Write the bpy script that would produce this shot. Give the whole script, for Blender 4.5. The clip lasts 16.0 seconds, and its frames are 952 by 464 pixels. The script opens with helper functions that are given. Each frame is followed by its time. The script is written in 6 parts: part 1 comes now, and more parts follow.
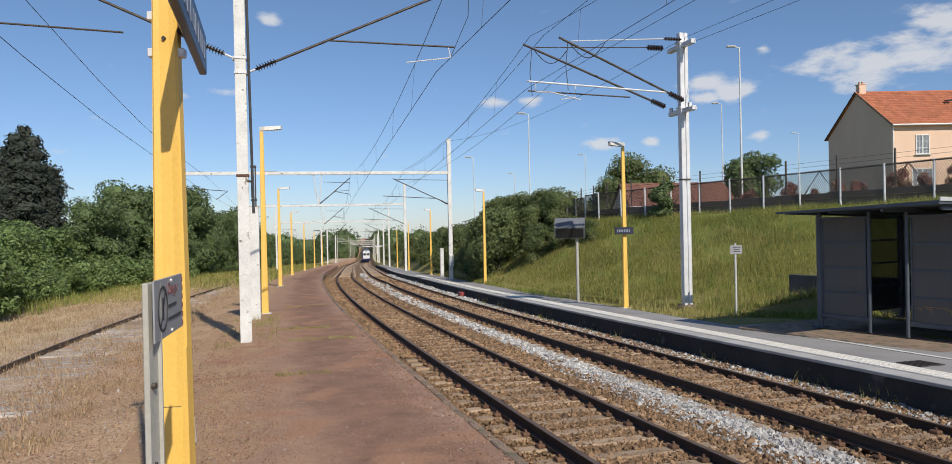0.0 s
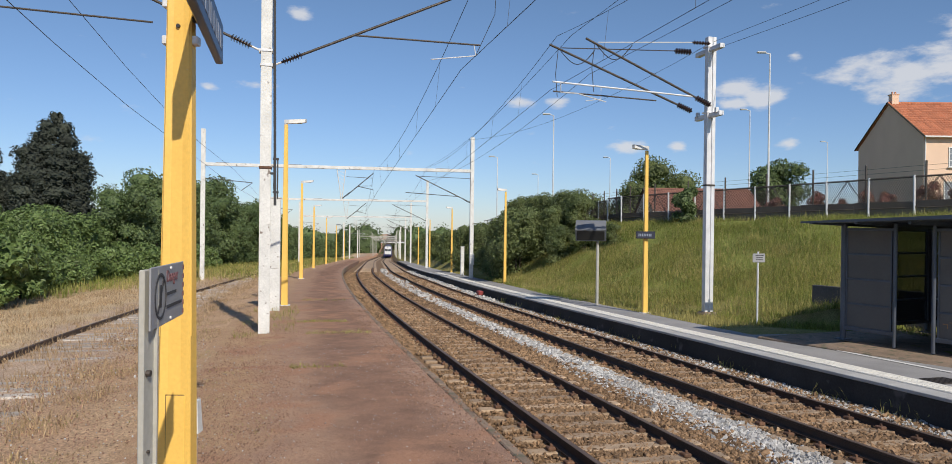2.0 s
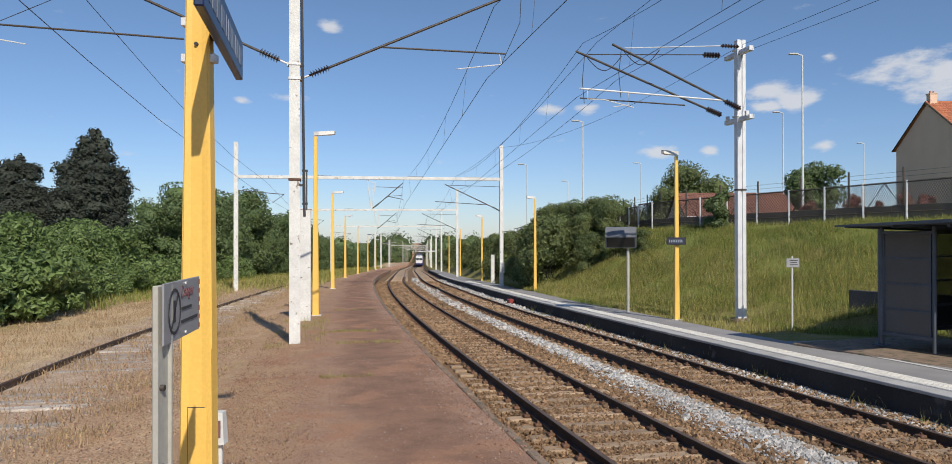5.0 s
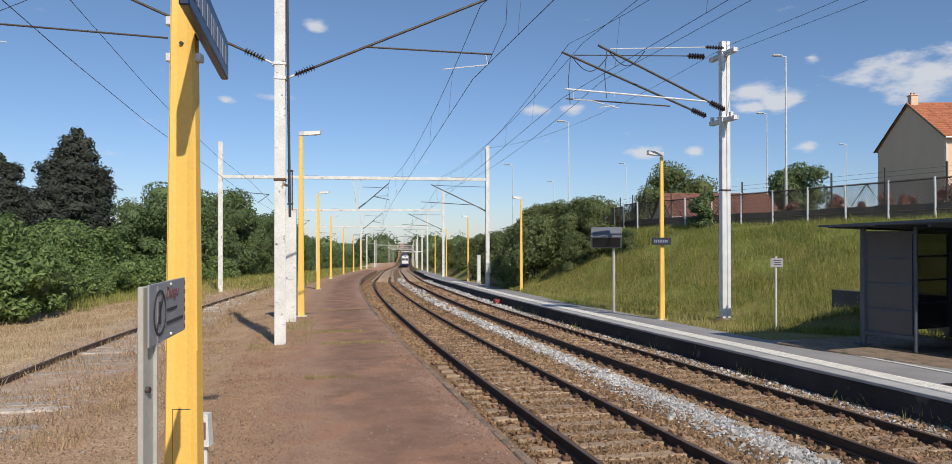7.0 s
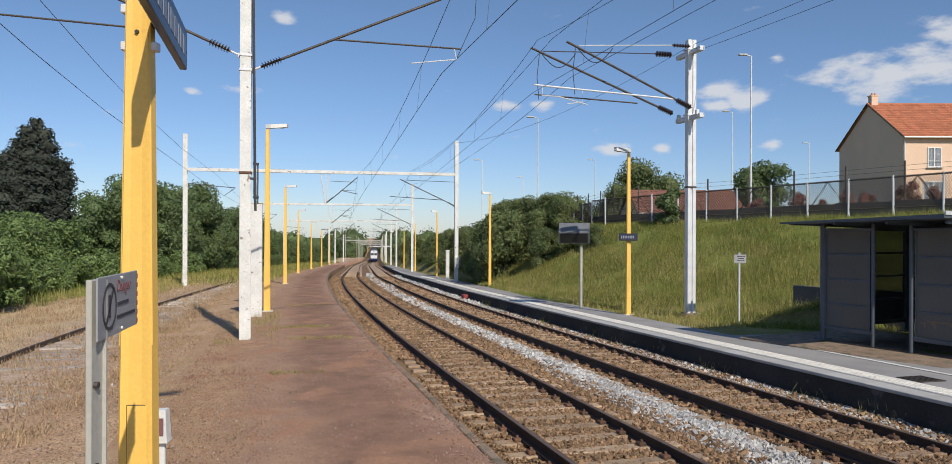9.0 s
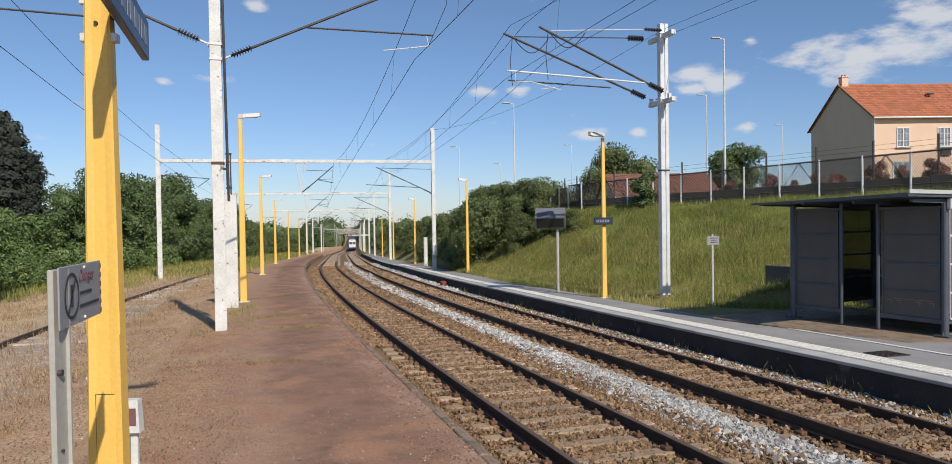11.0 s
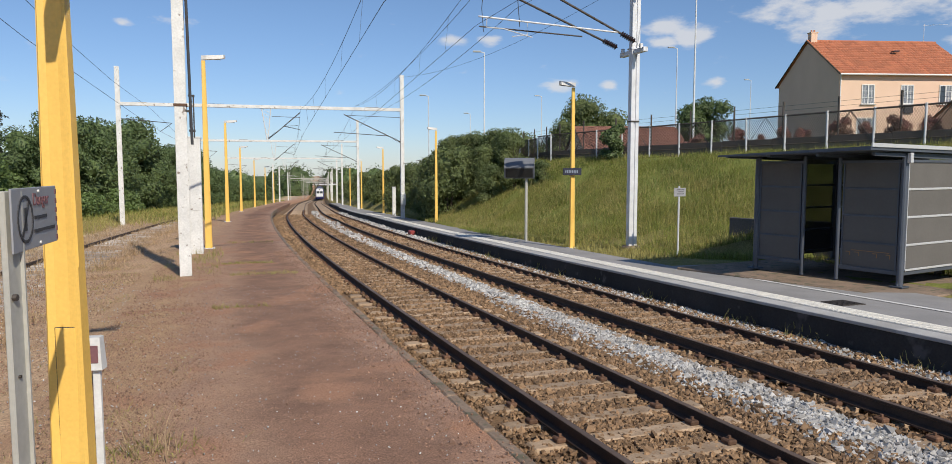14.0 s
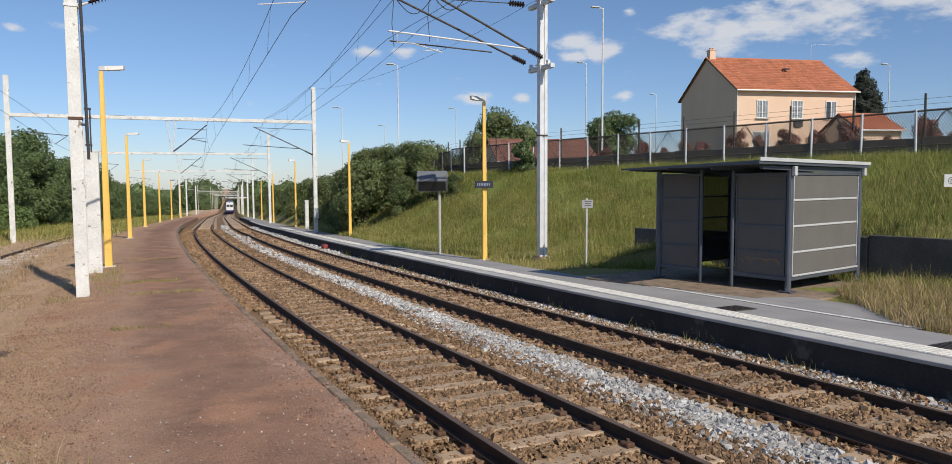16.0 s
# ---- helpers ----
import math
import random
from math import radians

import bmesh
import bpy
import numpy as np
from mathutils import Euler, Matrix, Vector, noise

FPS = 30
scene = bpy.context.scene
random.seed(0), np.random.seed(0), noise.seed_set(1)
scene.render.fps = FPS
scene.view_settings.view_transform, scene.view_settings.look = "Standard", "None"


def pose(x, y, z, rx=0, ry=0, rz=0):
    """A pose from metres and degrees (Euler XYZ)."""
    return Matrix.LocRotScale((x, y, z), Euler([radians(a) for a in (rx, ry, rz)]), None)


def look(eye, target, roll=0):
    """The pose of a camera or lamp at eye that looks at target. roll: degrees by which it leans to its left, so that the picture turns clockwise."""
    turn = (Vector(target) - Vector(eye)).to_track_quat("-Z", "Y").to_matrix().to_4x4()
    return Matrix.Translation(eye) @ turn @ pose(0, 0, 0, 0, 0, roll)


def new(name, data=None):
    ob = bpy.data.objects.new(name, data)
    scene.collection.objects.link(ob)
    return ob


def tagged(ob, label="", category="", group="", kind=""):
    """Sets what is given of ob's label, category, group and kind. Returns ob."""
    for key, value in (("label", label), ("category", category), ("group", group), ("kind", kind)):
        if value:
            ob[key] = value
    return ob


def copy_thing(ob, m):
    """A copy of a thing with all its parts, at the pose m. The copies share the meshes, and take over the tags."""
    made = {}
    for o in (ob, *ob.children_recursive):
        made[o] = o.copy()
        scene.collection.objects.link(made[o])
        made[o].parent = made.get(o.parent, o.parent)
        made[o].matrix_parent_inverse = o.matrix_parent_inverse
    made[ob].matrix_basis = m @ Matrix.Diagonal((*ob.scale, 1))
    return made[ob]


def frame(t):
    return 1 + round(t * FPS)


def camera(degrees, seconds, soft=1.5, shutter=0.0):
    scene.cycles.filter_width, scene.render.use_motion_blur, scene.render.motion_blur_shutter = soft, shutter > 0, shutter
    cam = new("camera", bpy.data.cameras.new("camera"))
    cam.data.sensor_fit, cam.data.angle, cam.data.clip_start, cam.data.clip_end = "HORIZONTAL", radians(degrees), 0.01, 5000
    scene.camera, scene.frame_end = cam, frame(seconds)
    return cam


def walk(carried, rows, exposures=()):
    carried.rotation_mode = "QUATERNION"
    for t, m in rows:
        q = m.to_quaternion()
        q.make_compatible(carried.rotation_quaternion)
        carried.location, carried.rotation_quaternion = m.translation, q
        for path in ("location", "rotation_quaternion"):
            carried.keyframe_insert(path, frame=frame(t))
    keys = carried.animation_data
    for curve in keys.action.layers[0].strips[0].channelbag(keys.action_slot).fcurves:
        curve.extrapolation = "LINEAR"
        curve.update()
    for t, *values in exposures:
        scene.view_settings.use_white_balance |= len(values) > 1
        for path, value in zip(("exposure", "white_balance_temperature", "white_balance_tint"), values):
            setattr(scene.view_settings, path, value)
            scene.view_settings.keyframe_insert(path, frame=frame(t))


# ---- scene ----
cam = camera(65.8, 16.0, soft=0.85)
PATH = [
    (0, (-0.101, 0.602, 1.985), (0.0, 2.6, 1.978), -1.2),
    (0.5, (-0.113, 0.65, 1.975), (-0.021, 2.647, 1.948), -0.0),
    (1, (-0.078, 0.604, 1.977), (-0.006, 2.602, 1.95), 0.4),
    (1.5, (-0.049, 0.611, 1.973), (0.025, 2.609, 1.958), -0.0),
    (2, (-0.037, 0.646, 1.979), (0.004, 2.645, 1.97), 0.7),
    (2.5, (-0.034, 0.669, 1.979), (0.045, 2.667, 1.957), -0.7),
    (3, (-0.047, 0.673, 1.978), (0.069, 2.669, 1.923), -0.4),
    (3.5, (-0.032, 0.7, 1.983), (0.02, 2.699, 1.947), 0.4),
    (4, (0.014, 0.666, 1.99), (-0.022, 2.666, 1.972), 0.1),
    (4.2, (0.038, 0.64, 1.997), (-0.018, 2.639, 1.989), -0.5),
    (6.3, (0.024, 0.672, 1.981), (0.008, 2.672, 2.003), 0.8),
    (6.5, (0.031, 0.649, 1.994), (0.014, 2.649, 2.018), 0.2),
    (7, (0.028, 0.65, 1.993), (0.023, 2.65, 2.006), -0.1),
    (7.5, (0.039, 0.639, 1.994), (0.069, 2.638, 2.008), 0.1),
    (8, (0.053, 0.637, 1.994), (0.107, 2.637, 1.997), 0.1),
    (8.5, (0.06, 0.654, 1.99), (0.134, 2.653, 1.985), 0.2),
    (9, (0.066, 0.655, 1.989), (0.144, 2.653, 1.989), 0.2),
    (9.2, (0.068, 0.654, 1.989), (0.139, 2.653, 1.986), 0.1),
    (11.3, (0.14, 0.58, 1.972), (0.28, 2.574, 1.918), -0.9),
    (11.5, (0.134, 0.606, 1.964), (0.264, 2.6, 1.886), -1.2),
    (12, (0.14, 0.605, 1.954), (0.294, 2.596, 1.849), -1.7),
    (12.5, (0.145, 0.596, 1.954), (0.304, 2.586, 1.842), -1.6),
    (13, (0.142, 0.59, 1.949), (0.307, 2.579, 1.82), -0.4),
    (13.5, (0.143, 0.56, 1.93), (0.289, 2.547, 1.758), 0.3),
    (14, (0.136, 0.61, 1.905), (0.355, 2.59, 1.736), -0.0),
    (14.5, (0.208, 0.523, 1.909), (0.474, 2.499, 1.752), 0.9),
    (15, (0.232, 0.532, 1.893), (0.619, 2.487, 1.715), 2.6),
    (15.5, (0.218, 0.533, 1.927), (0.632, 2.482, 1.757), 2.6),
    (16, (0.227, 0.456, 1.954), (0.669, 2.401, 1.816), -0.3),
]
walk(cam, [(t, look(e, g, r)) for t, e, g, r in PATH])


# ---- world, sun, exposure ----
SUN_EL, SUN_AZ = radians(38.5), math.atan2(0.391, -0.920)
to_sun = Vector((math.sin(SUN_AZ) * math.cos(SUN_EL), math.cos(SUN_AZ) * math.cos(SUN_EL), math.sin(SUN_EL)))
scene.view_settings.exposure = -0.22

world = bpy.data.worlds.new("sky")
scene.world = world
world.use_nodes = True
wn, wl = world.node_tree.nodes, world.node_tree.links
wn.clear()


def wnode(kind, **values):
    n = wn.new(kind)
    for k, val in values.items():
        n.inputs[k].default_value = val
    return n


sky = wn.new("ShaderNodeTexSky")
sky.sky_type, sky.sun_disc = "NISHITA", False
sky.sun_elevation, sky.sun_rotation = SUN_EL, SUN_AZ
sky.altitude, sky.air_density, sky.dust_density, sky.ozone_density = 100.0, 1.0, 0.15, 3.0
co = wn.new("ShaderNodeTexCoord")
cloud_noise = wn.new("ShaderNodeTexNoise")
cloud_noise.inputs["Scale"].default_value = 17.0
cloud_noise.inputs["Detail"].default_value = 7.0
cloud_noise.inputs["Roughness"].default_value = 0.6
stretch = wn.new("ShaderNodeVectorMath")
stretch.operation = "MULTIPLY"
stretch.inputs[1].default_value = (1.0, 1.0, 2.6)
wl.new(co.outputs["Generated"], stretch.inputs[0])
wl.new(stretch.outputs[0], cloud_noise.inputs["Vector"])
# heaps of fair-weather cloud low over the houses: azimuth, elevation, half width, half height, in degrees
HEAPS = [(27.6, 11.1, 2.6, 1.0), (29.8, 10.7, 2.2, 1.2), (31.4, 10.6, 2.8, 1.7), (34, 10.8, 3.8, 2.0), (38, 11.6, 5.0, 2.7), (43, 12.2, 6.0, 2.9), (48, 12.6, 6.0, 2.8), (40, 8.2, 2.2, 0.6), (20.4, 10.4, 1.6, 0.6), (22.6, 9.7, 1.7, 0.8),
         (20.3, 9.3, 1.2, 0.5), (24.4, 12.5, 0.6, 0.5), (24.2, 6.2, 0.95, 0.45), (16.4, 6.3, 0.7, 0.4), (12.6, 6.4, 1.7, 0.5), (4.4, 9.8, 1.3, 0.5), (7.4, 9.8, 1.0, 0.5), (-15.6, 10.4, 1.5, 0.45), (-12.5, 15.7, 1.0, 0.5),
         (-19, 10.0, 0.7, 0.35), (62, 9, 9, 2.5), (85, 12, 12, 3), (-70, 9, 10, 2), (150, 10, 14, 3), (-130, 8, 12, 2.5)]
total = None
for az, el, hw, hh in HEAPS:
    c = Vector((math.sin(radians(az)) * math.cos(radians(el)), math.cos(radians(az)) * math.cos(radians(el)), math.sin(radians(el))))
    away = wn.new("ShaderNodeVectorMath")
    away.operation = "SUBTRACT"
    wl.new(co.outputs["Generated"], away.inputs[0])
    away.inputs[1].default_value = c
    flat = wn.new("ShaderNodeVectorMath")
    flat.operation = "MULTIPLY"
    wl.new(away.outputs[0], flat.inputs[0])
    flat.inputs[1].default_value = (1 / radians(hw), 1 / radians(hw), 1 / radians(hh))
    size = wn.new("ShaderNodeVectorMath")
    size.operation = "LENGTH"
    wl.new(flat.outputs[0], size.inputs[0])
    fall = wn.new("ShaderNodeMapRange")
    fall.inputs["From Min"].default_value, fall.inputs["From Max"].default_value = 0.0, 1.5
    fall.inputs["To Min"].default_value, fall.inputs["To Max"].default_value = 1.0, 0.0
    wl.new(size.outputs["Value"], fall.inputs["Value"])
    if total is None:
        total = fall.outputs[0]
    else:
        top = wn.new("ShaderNodeMath")
        top.operation = "MAXIMUM"
        wl.new(total, top.inputs[0])
        wl.new(fall.outputs[0], top.inputs[1])
        total = top.outputs[0]
both = wn.new("ShaderNodeMath")
both.operation = "MULTIPLY_ADD"
wl.new(cloud_noise.outputs["Fac"], both.inputs[0])
both.inputs[1].default_value = 2.2
lower = wn.new("ShaderNodeMath")
lower.operation = "SUBTRACT"
wl.new(total, lower.inputs[0])
lower.inputs[1].default_value = 1.42
wl.new(lower.outputs[0], both.inputs[2])
soft_edge = wn.new("ShaderNodeMapRange")
soft_edge.interpolation_type = "SMOOTHSTEP"
soft_edge.inputs["From Min"].default_value, soft_edge.inputs["From Max"].default_value = 0.0, 0.62
soft_edge.inputs["To Max"].default_value = 0.82
wl.new(both.outputs[0], soft_edge.inputs["Value"])
SKY = 0.095
mixsky = wn.new("ShaderNodeMix")
mixsky.data_type = "RGBA"
wl.new(soft_edge.outputs[0], mixsky.inputs[0])
blue = wn.new("ShaderNodeMix")
blue.data_type, blue.blend_type = "RGBA", "MULTIPLY"
blue.inputs[0].default_value = 1.0
high = wn.new("ShaderNodeSeparateXYZ")
wl.new(co.outputs["Generated"], high.inputs[0])
climb = wn.new("ShaderNodeMapRange")
climb.inputs["From Min"].default_value, climb.inputs["From Max"].default_value = -0.02, 0.30
wl.new(high.outputs[2], climb.inputs["Value"])
tone = wn.new("ShaderNodeMix")
tone.data_type = "RGBA"
tone.inputs[6].default_value, tone.inputs[7].default_value = (0.85, 0.97, 1.30, 1), (0.99, 1.08, 1.20, 1)
wl.new(climb.outputs[0], tone.inputs[0])
wl.new(tone.outputs[2], blue.inputs[7])
wl.new(sky.outputs[0], blue.inputs[6])
wl.new(blue.outputs[2], mixsky.inputs[6])
mixsky.inputs[7].default_value = (8.6, 8.7, 9.0, 1)
bg = wnode("ShaderNodeBackground", Strength=SKY)
wout = wn.new("ShaderNodeOutputWorld")
wl.new(mixsky.outputs[2], bg.inputs["Color"])
wl.new(bg.outputs[0], wout.inputs["Surface"])

sun = new("sun", bpy.data.lights.new("sun", "SUN"))
sun.data.energy, sun.data.angle, sun.data.color = 4.9, radians(0.53), (1.0, 0.91, 0.77)
sun.matrix_world = look((40, -90, 60), Vector((40, -90, 60)) - to_sun)


# ---- materials ----
def material(name, colour, rough=0.7, metal=0.0, second=None, amount=0.25, scale=3.0, fine=40.0, bump=0.15, patch=None, patch_at=0.6, patch_scale=6.0, vary=0.0, through_light=0.0):
    """Base colour with broad and fine variation, an optional worn patch colour, fine relief."""
    m = bpy.data.materials.new(name)
    m.use_nodes = True
    n, l = m.node_tree.nodes, m.node_tree.links
    b = n["Principled BSDF"]
    b.inputs["Roughness"].default_value, b.inputs["Metallic"].default_value = rough, metal
    c = n.new("ShaderNodeTexCoord")
    big = n.new("ShaderNodeTexNoise")
    big.inputs["Scale"].default_value, big.inputs["Detail"].default_value = scale, 5.0
    small = n.new("ShaderNodeTexNoise")
    small.inputs["Scale"].default_value, small.inputs["Detail"].default_value = fine, 4.0
    l.new(c.outputs["Object"], big.inputs["Vector"])
    l.new(c.outputs["Object"], small.inputs["Vector"])
    second = second or tuple(k * (1 - amount) for k in colour)
    mix = n.new("ShaderNodeMix")
    mix.data_type = "RGBA"
    mix.inputs[6].default_value, mix.inputs[7].default_value = (*colour, 1), (*second, 1)
    wide = n.new("ShaderNodeMapRange")
    wide.inputs["From Min"].default_value, wide.inputs["From Max"].default_value = 0.35, 0.65
    l.new(big.outputs["Fac"], wide.inputs["Value"])
    l.new(wide.outputs[0], mix.inputs[0])
    last = mix.outputs[2]
    grain = n.new("ShaderNodeMix")
    grain.data_type, grain.blend_type = "RGBA", "MULTIPLY"
    grain.inputs[0].default_value = 1.0
    g = n.new("ShaderNodeMapRange")
    g.inputs["From Min"].default_value, g.inputs["From Max"].default_value = 0.25, 0.75
    g.inputs["To Min"].default_value, g.inputs["To Max"].default_value = 1 - amount, 1 + amount
    l.new(small.outputs["Fac"], g.inputs["Value"])
    l.new(last, grain.inputs[6])
    l.new(g.outputs[0], grain.inputs[7])
    last = grain.outputs[2]
    if patch:
        pn = n.new("ShaderNodeTexNoise")
        pn.inputs["Scale"].default_value, pn.inputs["Detail"].default_value = patch_scale, 8.0
        l.new(c.outputs["Object"], pn.inputs["Vector"])
        edge = n.new("ShaderNodeMapRange")
        edge.inputs["From Min"].default_value, edge.inputs["From Max"].default_value = patch_at, patch_at + 0.06
        l.new(pn.outputs["Fac"], edge.inputs["Value"])
        pm = n.new("ShaderNodeMix")
        pm.data_type = "RGBA"
        pm.inputs[7].default_value = (*patch, 1)
        l.new(edge.outputs[0], pm.inputs[0])
        l.new(last, pm.inputs[6])
        last = pm.outputs[2]
    if vary:
        info = n.new("ShaderNodeObjectInfo")
        geo = n.new("ShaderNodeNewGeometry")
        add = n.new("ShaderNodeMath")
        l.new(info.outputs["Random"], add.inputs[0])
        l.new(geo.outputs["Random Per Island"], add.inputs[1])
        fr = n.new("ShaderNodeMath")
        fr.operation = "FRACT"
        l.new(add.outputs[0], fr.inputs[0])
        vr = n.new("ShaderNodeMapRange")
        vr.inputs["To Min"].default_value, vr.inputs["To Max"].default_value = 1 - vary, 1 + vary
        l.new(fr.outputs[0], vr.inputs["Value"])
        vm = n.new("ShaderNodeMix")
        vm.data_type, vm.blend_type = "RGBA", "MULTIPLY"
        vm.inputs[0].default_value = 1.0
        l.new(last, vm.inputs[6])
        l.new(vr.outputs[0], vm.inputs[7])
        last = vm.outputs[2]
    l.new(last, b.inputs["Base Color"])
    if bump:
        bp = n.new("ShaderNodeBump")
        bp.inputs["Strength"].default_value, bp.inputs["Distance"].default_value = bump, 0.02
        l.new(small.outputs["Fac"], bp.inputs["Height"])
        l.new(bp.outputs[0], b.inputs["Normal"])
    if through_light:
        tr = n.new("ShaderNodeBsdfTranslucent")
        l.new(last, tr.inputs["Color"])
        ms = n.new("ShaderNodeMixShader")
        ms.inputs[0].default_value = through_light
        l.new(b.outputs[0], ms.inputs[1])
        l.new(tr.outputs[0], ms.inputs[2])
        l.new(ms.outputs[0], n["Material Output"].inputs["Surface"])
    return m


def zoned(name, zones, noise_scale, wobble, rough=0.95, fine=30.0, bump=0.4, spots=None):
    """A ground whose colour changes with the distance across the line (first uv), the borders frayed by noise. zones: (across, colour a, colour b)."""
    m = bpy.data.materials.new(name)
    m.use_nodes = True
    n, l = m.node_tree.nodes, m.node_tree.links
    b = n["Principled BSDF"]
    b.inputs["Roughness"].default_value = rough
    b.inputs["Specular IOR Level"].default_value = 0.2
    c = n.new("ShaderNodeTexCoord")
    uv = n.new("ShaderNodeUVMap")
    sep = n.new("ShaderNodeSeparateXYZ")
    l.new(uv.outputs[0], sep.inputs[0])
    mid = n.new("ShaderNodeTexNoise")
    mid.inputs["Scale"].default_value, mid.inputs["Detail"].default_value, mid.inputs["Roughness"].default_value = noise_scale, 9.0, 0.68
    l.new(c.outputs["Object"], mid.inputs["Vector"])
    small = n.new("ShaderNodeTexNoise")
    small.inputs["Scale"].default_value, small.inputs["Detail"].default_value = fine, 6.0
    l.new(c.outputs["Object"], small.inputs["Vector"])
    wob = n.new("ShaderNodeMath")
    wob.operation = "MULTIPLY_ADD"
    cen = n.new("ShaderNodeMath")
    cen.operation = "SUBTRACT"
    l.new(mid.outputs["Fac"], cen.inputs[0])
    cen.inputs[1].default_value = 0.5
    l.new(cen.outputs[0], wob.inputs[0])
    wob.inputs[1].default_value = wobble
    l.new(sep.outputs[0], wob.inputs[2])
    pick = n.new("ShaderNodeMapRange")
    pick.inputs["From Min"].default_value, pick.inputs["From Max"].default_value = 0.38, 0.62
    big = n.new("ShaderNodeTexNoise")
    big.inputs["Scale"].default_value, big.inputs["Detail"].default_value, big.inputs["Roughness"].default_value = noise_scale * 2.3, 8.0, 0.7
    l.new(c.outputs["Object"], big.inputs["Vector"])
    l.new(big.outputs["Fac"], pick.inputs["Value"])
    last = None
    for k, (across, ca, cb) in enumerate(zones):
        zc = n.new("ShaderNodeMix")
        zc.data_type = "RGBA"
        zc.inputs[6].default_value, zc.inputs[7].default_value = (*ca, 1), (*cb, 1)
        l.new(pick.outputs[0], zc.inputs[0])
        if last is None:
            last = zc.outputs[2]
            continue
        step = n.new("ShaderNodeMapRange")
        step.inputs["From Min"].default_value, step.inputs["From Max"].default_value = across - 0.25, across + 0.25
        l.new(wob.outputs[0], step.inputs["Value"])
        zm = n.new("ShaderNodeMix")
        zm.data_type = "RGBA"
        l.new(step.outputs[0], zm.inputs[0])
        l.new(last, zm.inputs[6])
        l.new(zc.outputs[2], zm.inputs[7])
        last = zm.outputs[2]
    if spots:
        colour, least, scale = spots
        sn = n.new("ShaderNodeTexNoise")
        sn.inputs["Scale"].default_value, sn.inputs["Detail"].default_value = scale, 7.0
        l.new(c.outputs["Object"], sn.inputs["Vector"])
        se = n.new("ShaderNodeMapRange")
        se.inputs["From Min"].default_value, se.inputs["From Max"].default_value = least, least + 0.1
        l.new(sn.outputs["Fac"], se.inputs["Value"])
        sm = n.new("ShaderNodeMix")
        sm.data_type = "RGBA"
        sm.inputs[7].default_value = (*colour, 1)
        l.new(se.outputs[0], sm.inputs[0])
        l.new(last, sm.inputs[6])
        last = sm.outputs[2]
    grain = n.new("ShaderNodeMix")
    grain.data_type, grain.blend_type = "RGBA", "MULTIPLY"
    grain.inputs[0].default_value = 1.0
    g = n.new("ShaderNodeMapRange")
    g.inputs["From Min"].default_value, g.inputs["From Max"].default_value = 0.3, 0.7
    g.inputs["To Min"].default_value, g.inputs["To Max"].default_value = 0.55, 1.4
    l.new(small.outputs["Fac"], g.inputs["Value"])
    l.new(last, grain.inputs[6])
    l.new(g.outputs[0], grain.inputs[7])
    l.new(grain.outputs[2], b.inputs["Base Color"])
    bp = n.new("ShaderNodeBump")
    bp.inputs["Strength"].default_value, bp.inputs["Distance"].default_value = bump, 0.04
    l.new(small.outputs["Fac"], bp.inputs["Height"])
    l.new(bp.outputs[0], b.inputs["Normal"])
    return m


